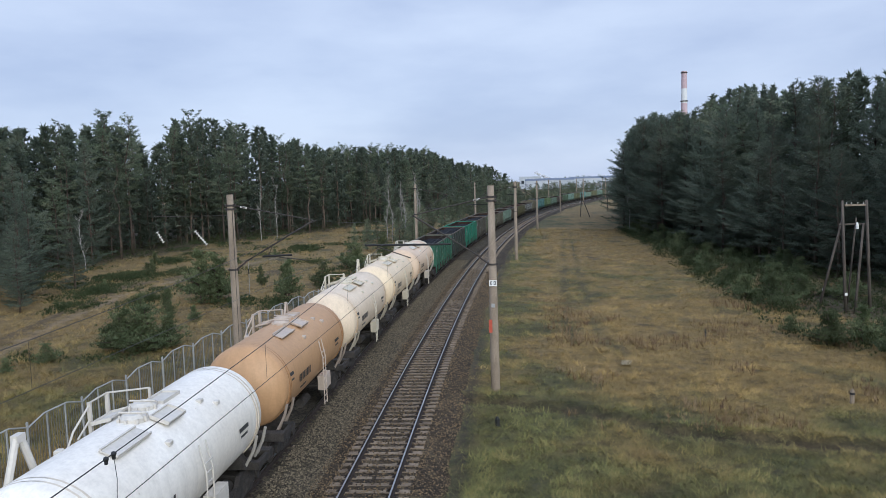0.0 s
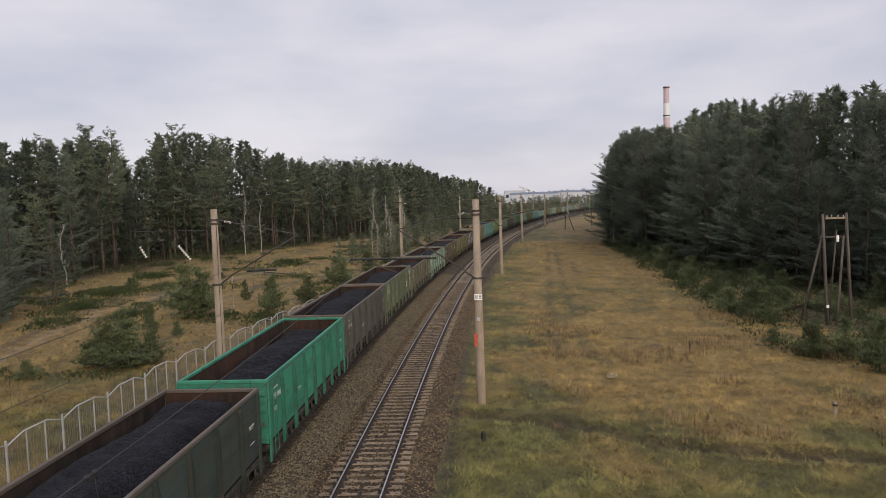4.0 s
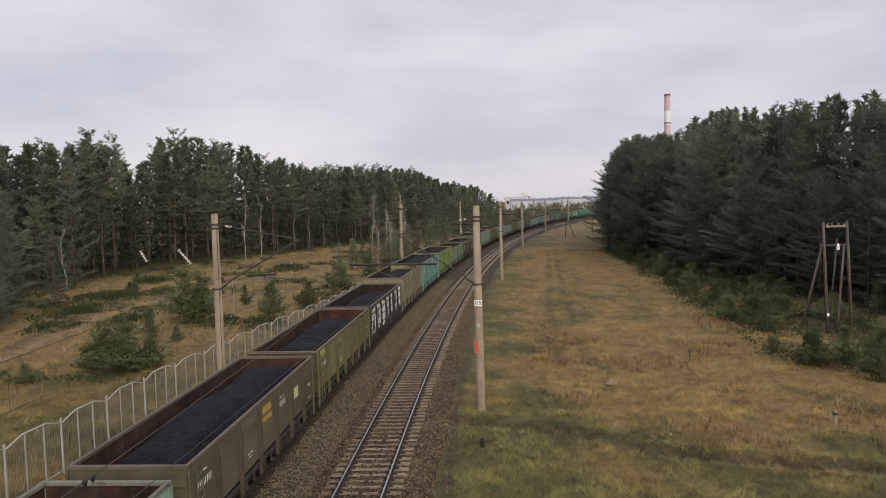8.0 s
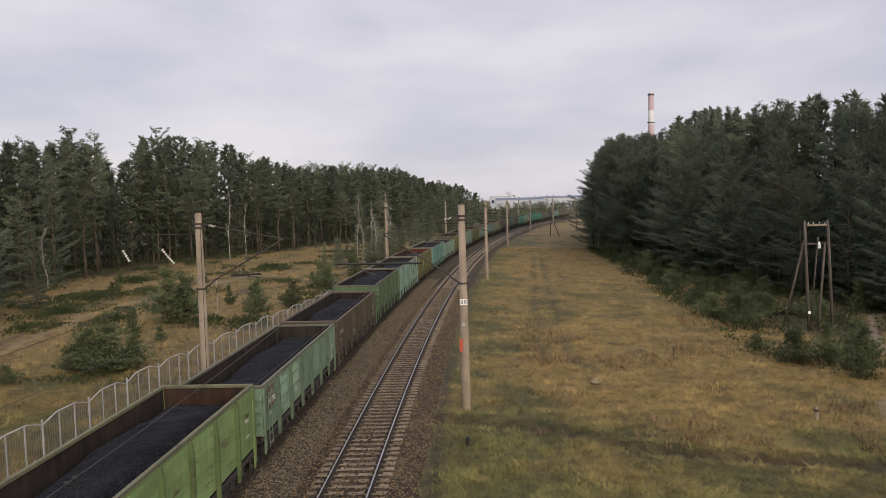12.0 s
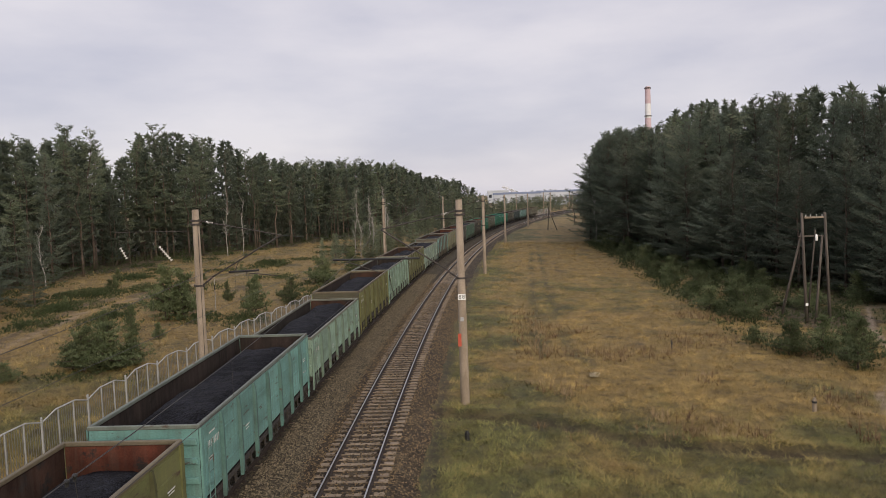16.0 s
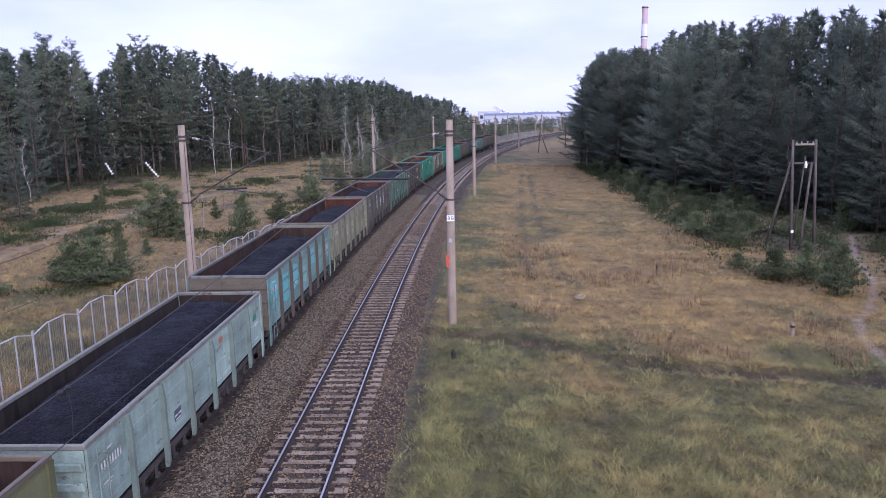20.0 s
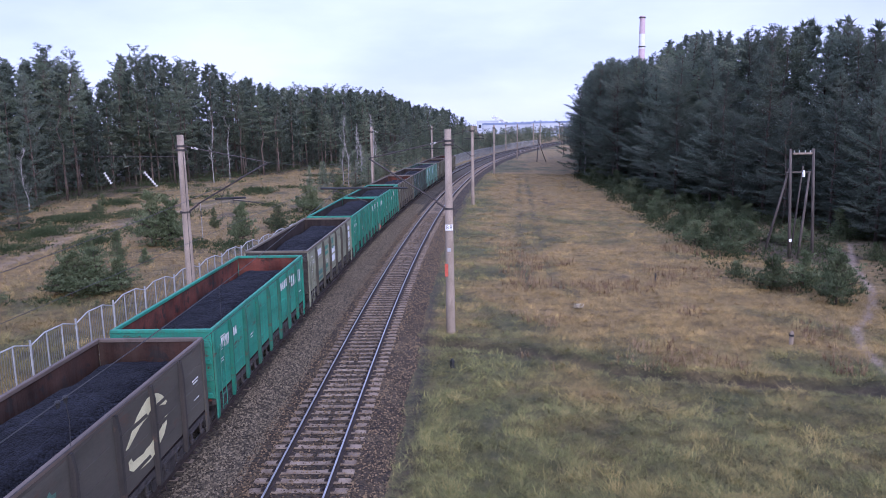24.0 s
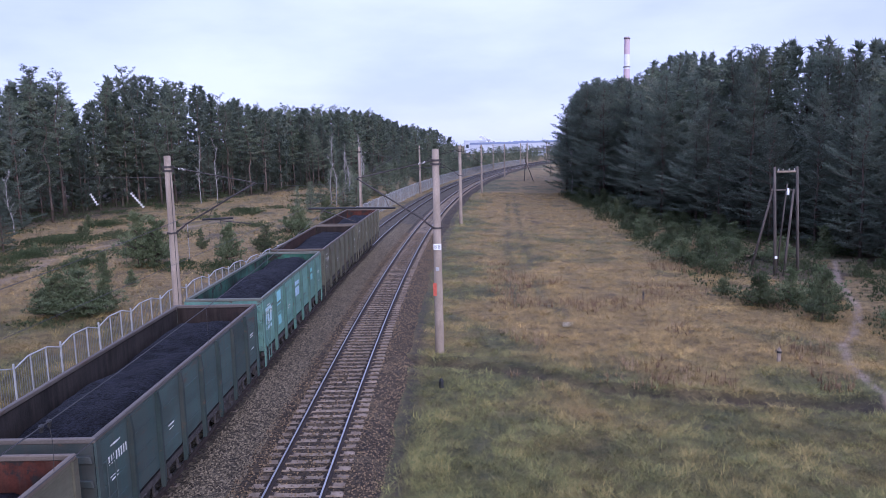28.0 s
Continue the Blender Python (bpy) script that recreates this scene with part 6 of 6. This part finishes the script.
def transformer():
    """Two wooden poles with raking struts, a cross-arm with insulators and a lamp arm."""
    x, y = 26.0, 56.0
    z = ground_z(x, y)
    t = empty("wooden_power_pole", pose(x, y, z), "weathered wooden H-frame power pole with raking struts", "power pole")
    for a, b, r in (((-0.75, 0, -0.3), (-1.15, 0, 8.3), 0.12), ((1.0, 0, -0.3), (0.55, 0, 8.3), 0.12), ((-2.1, 1.6, -0.3), (-1.1, 0.05, 6.9), 0.10), ((-0.35, -0.5, -0.3), (0.35, -0.05, 6.6), 0.10), ((-0.25, 1.0, -0.3), (-0.1, 0.1, 7.0), 0.07)):
        bm = bmesh.new()
        tube(bm, [a, Vector(a).lerp(Vector(b), 0.5), b], [r, r * 0.9, r * 0.78], 10)
        part("pole", bm, M["wood"], t, smooth=True)
    bm = bmesh.new()
    box(bm, (-0.28, -0.06, 7.95), (1.45, 0.12, 0.14))
    part("crossarm", bm, M["concrete"], t, "pale crossarm", bevel=0.01)
    bm = bmesh.new()
    box(bm, (-0.28, 0.06, 6.55), (2.1, 0.10, 0.10))
    part("crossarm", bm, M["wood"], t)
    for dx in (-0.85, -0.5, -0.05, 0.35):
        part("insulator", POLE["disc"], None, t, "grey porcelain insulator", pose(dx, 0, 8.0) @ Matrix.Diagonal((1, 1, 0.5, 1)))
    bm = bmesh.new()
    tube(bm, [(-0.12, -0.12, 6.7), (-0.12, -0.12, 6.45), (-0.12, -0.12, 6.2)], [0.05, 0.11, 0.10], 10)
    part("lamp_head", bm, M["white"], t, "pale lamp head")
    for p in ((-0.79, -0.10, 1.35), (-1.85, 1.25, 1.5)):
        bm = bmesh.new()
        box(bm, p, (0.2, 0.03, 0.22))
        part("tag", bm, M["white"], t, "white tag")


transformer()


def wood_pole(x, y, h, lean=0.0, brace=0.0):
    z = ground_z(x, y)
    t = empty("wooden_pole", pose(x, y, z), "weathered wooden telegraph pole", "telegraph pole")
    bm = bmesh.new()
    tube(bm, [(0, 0, -0.4), (lean, 0, h)], [0.13, 0.09], 8)
    part("pole", bm, M["wood"], t)
    bm = bmesh.new()
    box(bm, (lean * 0.93, 0, h * 0.93), (1.1, 0.08, 0.09))
    part("crossarm", bm, M["wood"], t)
    if brace:
        bm = bmesh.new()
        tube(bm, [(brace, 0, -0.4), (lean, 0, h * 0.85)], [0.12, 0.09], 8)
        part("strut", bm, M["wood"], t)


wood_pole(29.5, 137, 6.8)
wood_pole(20.2, 195, 6.4, 0.4, 2.6)
wood_pole(33.6, 240, 7.0)
wood_pole(24.6, 150, 6.6)


def marker(name, x, y, h, r, mat, label):
    t = empty(name, pose(x, y, ground_z(x, y)), label, "marker post")
    bm = bmesh.new()
    tube(bm, [(0, 0, -0.2), (0, 0, h * 0.8), (0, 0, h)], [r, r, r * 0.5], 8)
    part("post", bm, M[mat], t)
    bm = bmesh.new()
    tube(bm, [(0, 0, h * 0.6), (0, 0, h * 0.75)], r * 1.15, 8)
    part("cap", bm, M["black"], t)


marker("marker_post", -0.45, 29.3, 0.42, 0.09, "black", "short black marker stub in the grass")
marker("marker_post", 15.5, 33.6, 0.62, 0.10, "concrete", "short grey concrete marker post in dry grass")
marker("marker_post", -23.2, 64.24, 3.5, 0.035, "birch", "thin pale stake standing in the dry meadow")
marker("marker_post", 12.5, 46.5, 0.7, 0.05, "wood", "thin weathered stake in the grass")


def pale_clump():
    rng = random.Random(9)
    verts, faces = [], []
    for _ in range(60):
        tuft(rng, verts, faces, Vector((rng.gauss(0, 0.11), rng.gauss(0, 0.11), abs(rng.gauss(0.1, 0.08)))), 0.16, 5, 0.3)
    ob = new("grass_clump", raw("grass_clump", verts, faces, M["straw"]))
    ob.matrix_basis = pose(6.4, 39.6, ground_z(6.4, 39.6))
    tagged(ob, "single pale dry grass clump on the meadow", "grass clump")


M["straw"] = material("pale_straw", [(0.34, 0.29, 0.19), (0.48, 0.42, 0.30)], 5, 0.9, fine=0.2)
pale_clump()


# ---------------------------------------------------------------- the far end: chimney, halls, trees on the horizon
def chimney():
    x, y = 241.0, 1000.0
    c = empty("factory_chimney", pose(x, y, -0.6), "tall factory chimney with red and white bands", "chimney")
    zs = ((0, 40, "white"), (40, 62, "red"), (62, 84, "white"), (84, 104, "red"), (104, 123, "white"), (123, 145.5, "red"))
    for a, b, mat in zs:
        bm = bmesh.new()
        tube(bm, [(0, 0, a), (0, 0, b)], [5.3 - 0.0125 * a, 5.3 - 0.0125 * b], 20, False)
        part("band", bm, M["stack_" + mat], c, "", smooth=True)
    for z in (84, 106, 143):
        bm = bmesh.new()
        tube(bm, [(0, 0, z), (0, 0, z + 1.2)], [6.1 - 0.0125 * z] * 2, 20)
        part("gallery", bm, M["steel"], c)


# stack colours drawn together and greyed: distance haze is mixed into the paint
M["stack_red"] = material("hazed_red_concrete", [(0.432, 0.325, 0.351), (0.5076, 0.403, 0.432)], 0.1, 0.9, fine=0.1, bump_scale=1)
M["stack_white"] = material("hazed_white_concrete", [(0.576, 0.5888, 0.608), (0.666, 0.6808, 0.6935)], 0.1, 0.9, fine=0.1, bump_scale=1)
M["hall"] = material("pale_sheet_wall", [(0.36, 0.39, 0.44), (0.46, 0.49, 0.54)], 0.05, 0.7, fine=0.05, bump_scale=1)
M["blue"] = material("blue_sheet", [(0.13, 0.165, 0.26), (0.17, 0.21, 0.31)], 0.05, 0.6, fine=0.05, bump_scale=1)
M["slate"] = material("grey_roof", [(0.16, 0.16, 0.17), (0.26, 0.25, 0.25)], 0.1, 0.9, fine=0.1, bump_scale=1)
M["pane"] = material("dark_window", [(0.03, 0.035, 0.045), (0.06, 0.07, 0.08)], 0.3, 0.2, fine=0.0)


def hall(name, x0, x1, y, z0, z1, wall, roof, label, windows=0, depth=18, roof_h=1.2):
    t = empty(name, pose((x0 + x1) / 2, y, 0), label, "building")
    w = x1 - x0
    bm = bmesh.new()
    box(bm, (0, 0, (z0 + z1) / 2), (w, depth, z1 - z0))
    part("wall", bm, M[wall], t)
    bm = bmesh.new()
    box(bm, (0, 0, z1 + roof_h / 2), (w + 1, depth + 1, roof_h), taper=0.97)
    part("roof", bm, M[roof], t)
    for i in range(windows):
        bm = bmesh.new()
        box(bm, (-w / 2 + w * (i + 0.5) / windows, -depth / 2 - 0.05, z0 + (z1 - z0) * 0.6), (w / windows * 0.5, 0.2, (z1 - z0) * 0.28))
        part("window", bm, M["pane"], t)


chimney()
hall("factory_hall", 22, 68, 720, -0.6, 8.2, "hall", "blue", "long pale factory hall with a blue roof edge", 0, roof_h=2.0)
hall("factory_hall", 66, 110, 735, -0.6, 9.0, "hall", "blue", "long pale factory hall with a blue roof edge", 0, roof_h=1.8)
hall("factory_hall", 18, 40, 780, -0.6, 11.6, "hall", "hall", "pale factory block behind the halls", 4)
hall("town_house", 76, 88, 560, -0.6, 4.0, "hall", "slate", "small pale house with a grey roof", 3, 9, 2.2)
hall("town_house", 62, 70, 540, -0.6, 3.4, "hall", "slate", "small pale house with a grey roof", 2, 8, 2.0)
hall("town_house", 92, 101, 600, -0.6, 4.4, "stack_red", "slate", "small reddish house with a grey roof", 2, 9, 2.2)
hall("town_house", 84, 93, 640, -0.6, 5.2, "hall", "blue", "small pale building with a blue roof", 3, 9, 1.0)


def far_trees():
    rng = random.Random(31)
    verts, faces = [], []
    spots = [(line_x(min(y, 500), X_LEFT) - 9 - rng.random() ** 1.5 * 60, y) for y in (rng.uniform(320, 560) for _ in range(300))] + [(rng.uniform(20, 200), rng.uniform(760, 900)) for _ in range(90)] + [(rng.uniform(-500, 700), rng.uniform(900, 1300)) for _ in range(260)]
    for x, y in spots:
        if y < 700 and x > 2 + (y - 350) * 0.16 and x < 60 + (y - 350) * 0.3:
            if x - line_x(min(y, 500), X_LEFT) > -9:
                continue
        h = rng.uniform(4.5, 8.0) if y < 700 else rng.uniform(7, 13)
        for k in range(26):
            t = (k + rng.random()) / 26
            rr = 0.36 * h * cone_shape(t) * math.sqrt(rng.random())
            a = rng.uniform(0, 6.283)
            tuft(rng, verts, faces, Vector((x + rr * math.cos(a), y + rr * math.sin(a), -0.6 + h * t)), 0.17 * h, 4)
    tagged(new("far_wood", raw("far_wood", verts, faces, M["needle"])), "low dark woods towards the horizon", "woodland", kind="stuff")


far_trees()


def steam():
    """A small white plume over the works, of overlapping lumps."""
    rng = random.Random(8)
    bm = bmesh.new()
    for k in range(26):
        t = k / 25
        c = Vector((64 - 20 * t + rng.uniform(-1, 1), 1010, 10 + 9 * t + rng.uniform(-1, 1)))
        r = rng.uniform(1.2, 2.4)
        for v in bmesh.ops.create_icosphere(bm, subdivisions=2, radius=r, matrix=Matrix.Translation(c))["verts"]:
            v.co += (v.co - c) * 0.35 * noise.noise(v.co * 0.25)
    tagged(new("steam_plume", mesh_of("steam_plume", bm, M["steam"], True)), "small white cloud of steam over the factory", "steam", kind="stuff")


def thin_out(m, share):
    """Lets a share of the light straight through."""
    nt = m.node_tree
    out = nt.nodes["Material Output"].inputs["Surface"]
    seen = out.links[0].from_socket
    mx, tr = nt.nodes.new("ShaderNodeMixShader"), nt.nodes.new("ShaderNodeBsdfTransparent")
    mx.inputs[0].default_value = share
    nt.links.new(seen, mx.inputs[1])
    nt.links.new(tr.outputs[0], mx.inputs[2])
    nt.links.new(mx.outputs[0], out)
    return m


M["steam"] = thin_out(material("white_steam", [(0.80, 0.80, 0.80), (0.88, 0.88, 0.88)], 0.05, 1.0, fine=0.05, bump_scale=0.5, leaf=0.5), 0.8)
steam()


# ---------------------------------------------------------------- loose stones and grass
def stones(name, n, seed, s_rng, off_fun, mat, label):
    rng = np.random.default_rng(seed)
    s = rng.uniform(0, 1, n) ** 1.35 * (s_rng[1] - s_rng[0]) + s_rng[0]
    base = np.array([(1, 0, 0), (-1, 0, 0), (0, 1, 0), (0, -1, 0), (0, 0, 1), (0, 0, -1)], float)
    tri = np.array([(0, 2, 4), (2, 1, 4), (1, 3, 4), (3, 0, 4), (2, 0, 5), (1, 2, 5), (3, 1, 5), (0, 3, 5)])
    V = np.zeros((n, 6, 3))
    for i in range(n):
        o, z = off_fun(rng)
        x, y, _ = on_line(s[i], o, (X_LEFT + X_RIGHT) / 2)
        size = rng.uniform(0.022, 0.045) * (1 + 0.005 * s[i])
        p = base * rng.uniform(0.6, 1.25, (6, 1)) * size
        a = rng.uniform(0, 6.283)
        c, q = math.cos(a), math.sin(a)
        V[i] = p @ np.array([(c, q, 0), (-q, c, 0), (0, 0, 0.8)]) + (x, y, z + size * 0.2)
    F = (tri[None] + 6 * np.arange(n)[:, None, None]).reshape(-1, 3)
    ob = new(name, raw(name, V.reshape(-1, 3).tolist(), F.tolist(), mat))
    tagged(ob, label, "gravel", kind="stuff")


def island_material(name, a, b, rough=0.9, attr=False, c=None, d=None):
    """Colour by piece; attr: between two pairs by the share of green, times the second share: withering and painted
    tussock shading.
    """
    m = bpy.data.materials.new(name)
    m.use_nodes = True
    nt = m.node_tree
    bs = nt.nodes["Principled BSDF"]
    bs.inputs["Roughness"].default_value = rough
    g = nt.nodes.new("ShaderNodeNewGeometry")

    def blend(fac, p, q):
        x = nt.nodes.new("ShaderNodeMix")
        x.data_type = "RGBA"
        nt.links.new(fac, x.inputs[0])
        for i, v in ((6, p), (7, q)):
            if isinstance(v, tuple):
                x.inputs[i].default_value = (*v, 1)
            else:
                nt.links.new(v, x.inputs[i])
        return x.outputs[2]

    col = blend(g.outputs["Random Per Island"], a, b)
    if attr:
        at = nt.nodes.new("ShaderNodeAttribute")
        at.attribute_name = "cover"
        sep = nt.nodes.new("ShaderNodeSeparateColor")
        nt.links.new(at.outputs["Color"], sep.inputs[0])
        col = blend(sep.outputs[0], col, blend(g.outputs["Random Per Island"], c, d))
        x = nt.nodes.new("ShaderNodeMix")
        x.data_type, x.blend_type = "RGBA", "MULTIPLY"
        x.inputs[0].default_value = 1.0
        nt.links.new(col, x.inputs[6])
        nt.links.new(sep.outputs[1], x.inputs[7])
        col = x.outputs[2]
    nt.links.new(col, bs.inputs["Base Color"])
    return m


M["stone_grey"] = island_material("grey_crushed_stone", (0.01446, 0.01127, 0.00659), (0.1941, 0.1575, 0.1013))
M["stone_brown"] = island_material("brown_crushed_stone", (0.01832, 0.01247, 0.006326), (0.1925, 0.1324, 0.06853))
M["grass"] = island_material("grass_blades", (0.165, 0.108, 0.032), (0.405, 0.278, 0.094), 0.85, True, (0.062, 0.066, 0.019), (0.192, 0.194, 0.058))


def bed_z(o):
    """Height of the ballast at an offset from the middle between the tracks."""
    prof = ((-5.61, -0.75), (-4.26, -0.22), (-0.56, -0.215), (0.0, -0.31), (0.32, -0.30), (0.56, -0.215), (3.96, -0.22), (5.01, -0.75))
    for (a, za), (b, zb) in zip(prof, prof[1:]):
        if o <= b:
            return za + (zb - za) * (o - a) / (b - a)
    return prof[-1][1]


def grey_off(rng):
    o = rng.uniform(-1.2, 0.55) if rng.random() < 0.9 else rng.uniform(-5.0, -4.0)
    return o, bed_z(o)


def brown_off(rng):
    k = rng.random()
    o = rng.uniform(3.65, 4.95) if k < 0.40 else rng.uniform(0.3, 1.05) if k < 0.6 else 2.31 + rng.uniform(-1.4, 1.4)
    return o, bed_z(o) + (0.012 if 0.9 < o < 3.7 else 0.0)


stones("loose_stones", 30000, 1, (13, 90), grey_off, M["stone_grey"], "loose grey crushed stones between the tracks")
stones("loose_stones", 22000, 2, (13, 80), brown_off, M["stone_brown"], "loose brown crushed stones beside the rails")


def build_grass():
    """Matted meadow grass: tufts of long blades that lie over to all sides."""
    rng = np.random.default_rng(4)
    V, C = [], []
    for side, n in ((1, 104000), (-1, 42000)):
        y0, y1 = (12.5, 150.0) if side > 0 else (24.0, 170.0)
        for _ in range(n):
            u = rng.random()
            y = 1 / (1 / y0 + (1 / y1 - 1 / y0) * u)
            if side > 0:
                a = line_x(y, X_RIGHT) + 2.5 + rng.normal(0, 0.18)
                x = a + rng.random() * (min(25.0, 0.66 * y + 6) - a)
            else:
                b = fence_x(y) + 3.2
                x = b - rng.random() * (b - max(left_edge(y) - 4 if y > 45 else -60, -0.85 * y - 6))
            dip, green, bare, sand = cover_at(x, y)
            if rng.random() < max(bare, sand) * 1.1:
                continue
            clump = 0.45 * noise.noise(Vector((x * 0.6, y * 0.6, 5.0))) + 0.75 * noise.noise(Vector((x * 1.7, y * 1.7, 9.0))) + 0.6 * noise.noise(Vector((x * 3.7, y * 3.7, 19.0)))
            if clump < -0.5:
                continue
            z = ground_z(x, y) - dip - 0.01
            far = 1 + 0.010 * y
            lying = 0.5 + 0.5 * noise.noise(Vector((x * 0.3, y * 0.3, 14.0)))
            h = (0.055 + 0.085 * max(0, clump + 0.35)) * far * (1.0 if side > 0 else 1.5)
            main = 9.0 * noise.noise(Vector((x * 0.9, y * 0.9, 21.0))) + rng.normal(0, 1.0)
            tone = green - 0.25 * clump + rng.normal(0, 0.14)
            # tussock tops lighter, hollows darker: relief shading painted on the blades, besides withering
            wilt_shade = (0.92 if side > 0 else 0.8) + 0.85 * clump + 0.45 * noise.noise(Vector((x * 0.33, y * 0.5, 41.0)))
            for _ in range(7):
                a, lean = main + rng.normal(0, 1.1), rng.uniform(0.5, 1.8 + 1.6 * lying)
                dx, dy = math.cos(a), math.sin(a)
                bx, by = x + rng.normal(0, 0.11) * far, y + rng.normal(0, 0.11) * far
                hh, w = h * rng.uniform(0.5, 1.6), rng.uniform(0.004, 0.008) * far
                V += [(bx - dy * w, by + dx * w, z), (bx + dy * w, by - dx * w, z), (bx + dx * hh * lean, by + dy * hh * lean, z + hh)]
                C += [(max(0.0, min(1.0, tone + rng.normal(0, 0.12))), max(0.35, min(1.8, wilt_shade)), 0, 1)] * 3
    F = [(i, i + 1, i + 2) for i in range(0, len(V), 3)]
    me = raw("grass", V, F, M["grass"])
    att = me.color_attributes.new("cover", "FLOAT_COLOR", "POINT")
    att.data.foreach_set("color", np.array(C, dtype=np.float32).ravel())
    tagged(new("grass", me), "uneven dry and green meadow grass", "grass", kind="stuff")


build_grass()


# ---------------------------------------------------------------- sleepers
def lay_sleepers(track, x0, first, singles, last, sunk=0.0):
    me = sleeper_mesh()
    pts = [v.co.copy() for v in me.vertices]
    polys = [tuple(p.vertices) for p in me.polygons]
    kinds = [p.material_index for p in me.polygons]
    s, k = first, 0
    verts, faces, mats = [], [], []
    rng = random.Random(int(first))
    while s < last:
        x, y, a = on_line(s, 0, x0)
        m = pose(x + rng.uniform(-0.025, 0.025), y, rng.uniform(-0.012, 0.004) - sunk, 0, 0, math.degrees(a) + rng.uniform(-0.7, 0.7))
        if k < singles:
            part("sleeper", me, None, track, "", m)
        else:
            i = len(verts)
            verts += [tuple(m @ p) for p in pts]
            faces += [tuple(i + q for q in p) for p in polys]
            mats += kinds
        s += 0.545
        k += 1
    if verts:
        rest = raw("sleepers", verts, faces, M["sleeper"])
        rest.materials.append(M["rail_side"])
        rest.polygons.foreach_set("material_index", mats)
        tagged(part("sleepers", rest, None, track), kind="stuff")


lay_sleepers(track_right, X_RIGHT, 2.37, 284, 300)
lay_sleepers(track_left, X_LEFT, 2.56, 251, 300, 0.035)


# ---------------------------------------------------------------- tall dry weeds
def weeds():
    rng = random.Random(15)
    verts, faces = [], []
    n = 0
    while n < 600:
        x, y = rng.uniform(3, 24), rng.uniform(29, 62)
        q = noise.noise(Vector((x * 0.16, y * 0.16, 12.0)))
        if q < 0.12 or x > 0.62 * y + 2 or near_line(x, y, FOOTPATH) < 0.8 or near_line(x, y, TRENCH) < 0.7:
            continue
        z = ground_z(x, y)
        for _ in range(3):
            tuft(rng, verts, faces, (x + rng.gauss(0, 0.25), y + rng.gauss(0, 0.25), z + 0.04), rng.uniform(0.2, 0.5), 8, 0.95, 0.035)
        n += 1
    tagged(new("weeds", raw("weeds", verts, faces, M["weed"])), "tall reddish dry weeds in the meadow", "weeds", kind="stuff")


M["weed"] = material("dry_weed_stems", [(0.13, 0.08, 0.045), (0.22, 0.15, 0.08), (0.32, 0.24, 0.13)], 0.6, 0.9, fine=0.3, bump_scale=9)
weeds()


# ---------------------------------------------------------------- what moves
def motions():
    for ob, u in TRAIN:
        rows = []
        for k in range(57):
            t = 0.5 * k
            x, y, a = on_line(u - SPEED * (t - T_REF), 0.0, X_LEFT)
            rows.append((t, pose(x, y, 0, 0, 0, math.degrees(a))))
        walk(ob, rows)
    # the wheels roll: one turn in 0.161 s, the same for every axle
    for dy, sets in WHEELSETS.items():
        rows = [(k / 30, pose(0, dy, 0.475, math.degrees(SPEED / 0.475 * k / 30))) for k in range(841)]
        walk(sets[0], rows)
        action, slot = sets[0].animation_data.action, sets[0].animation_data.action_slot
        for ob in sets[1:]:
            ob.rotation_mode = "QUATERNION"
            ob.animation_data_create()
            ob.animation_data.action = action
            ob.animation_data.action_slot = slot


motions()
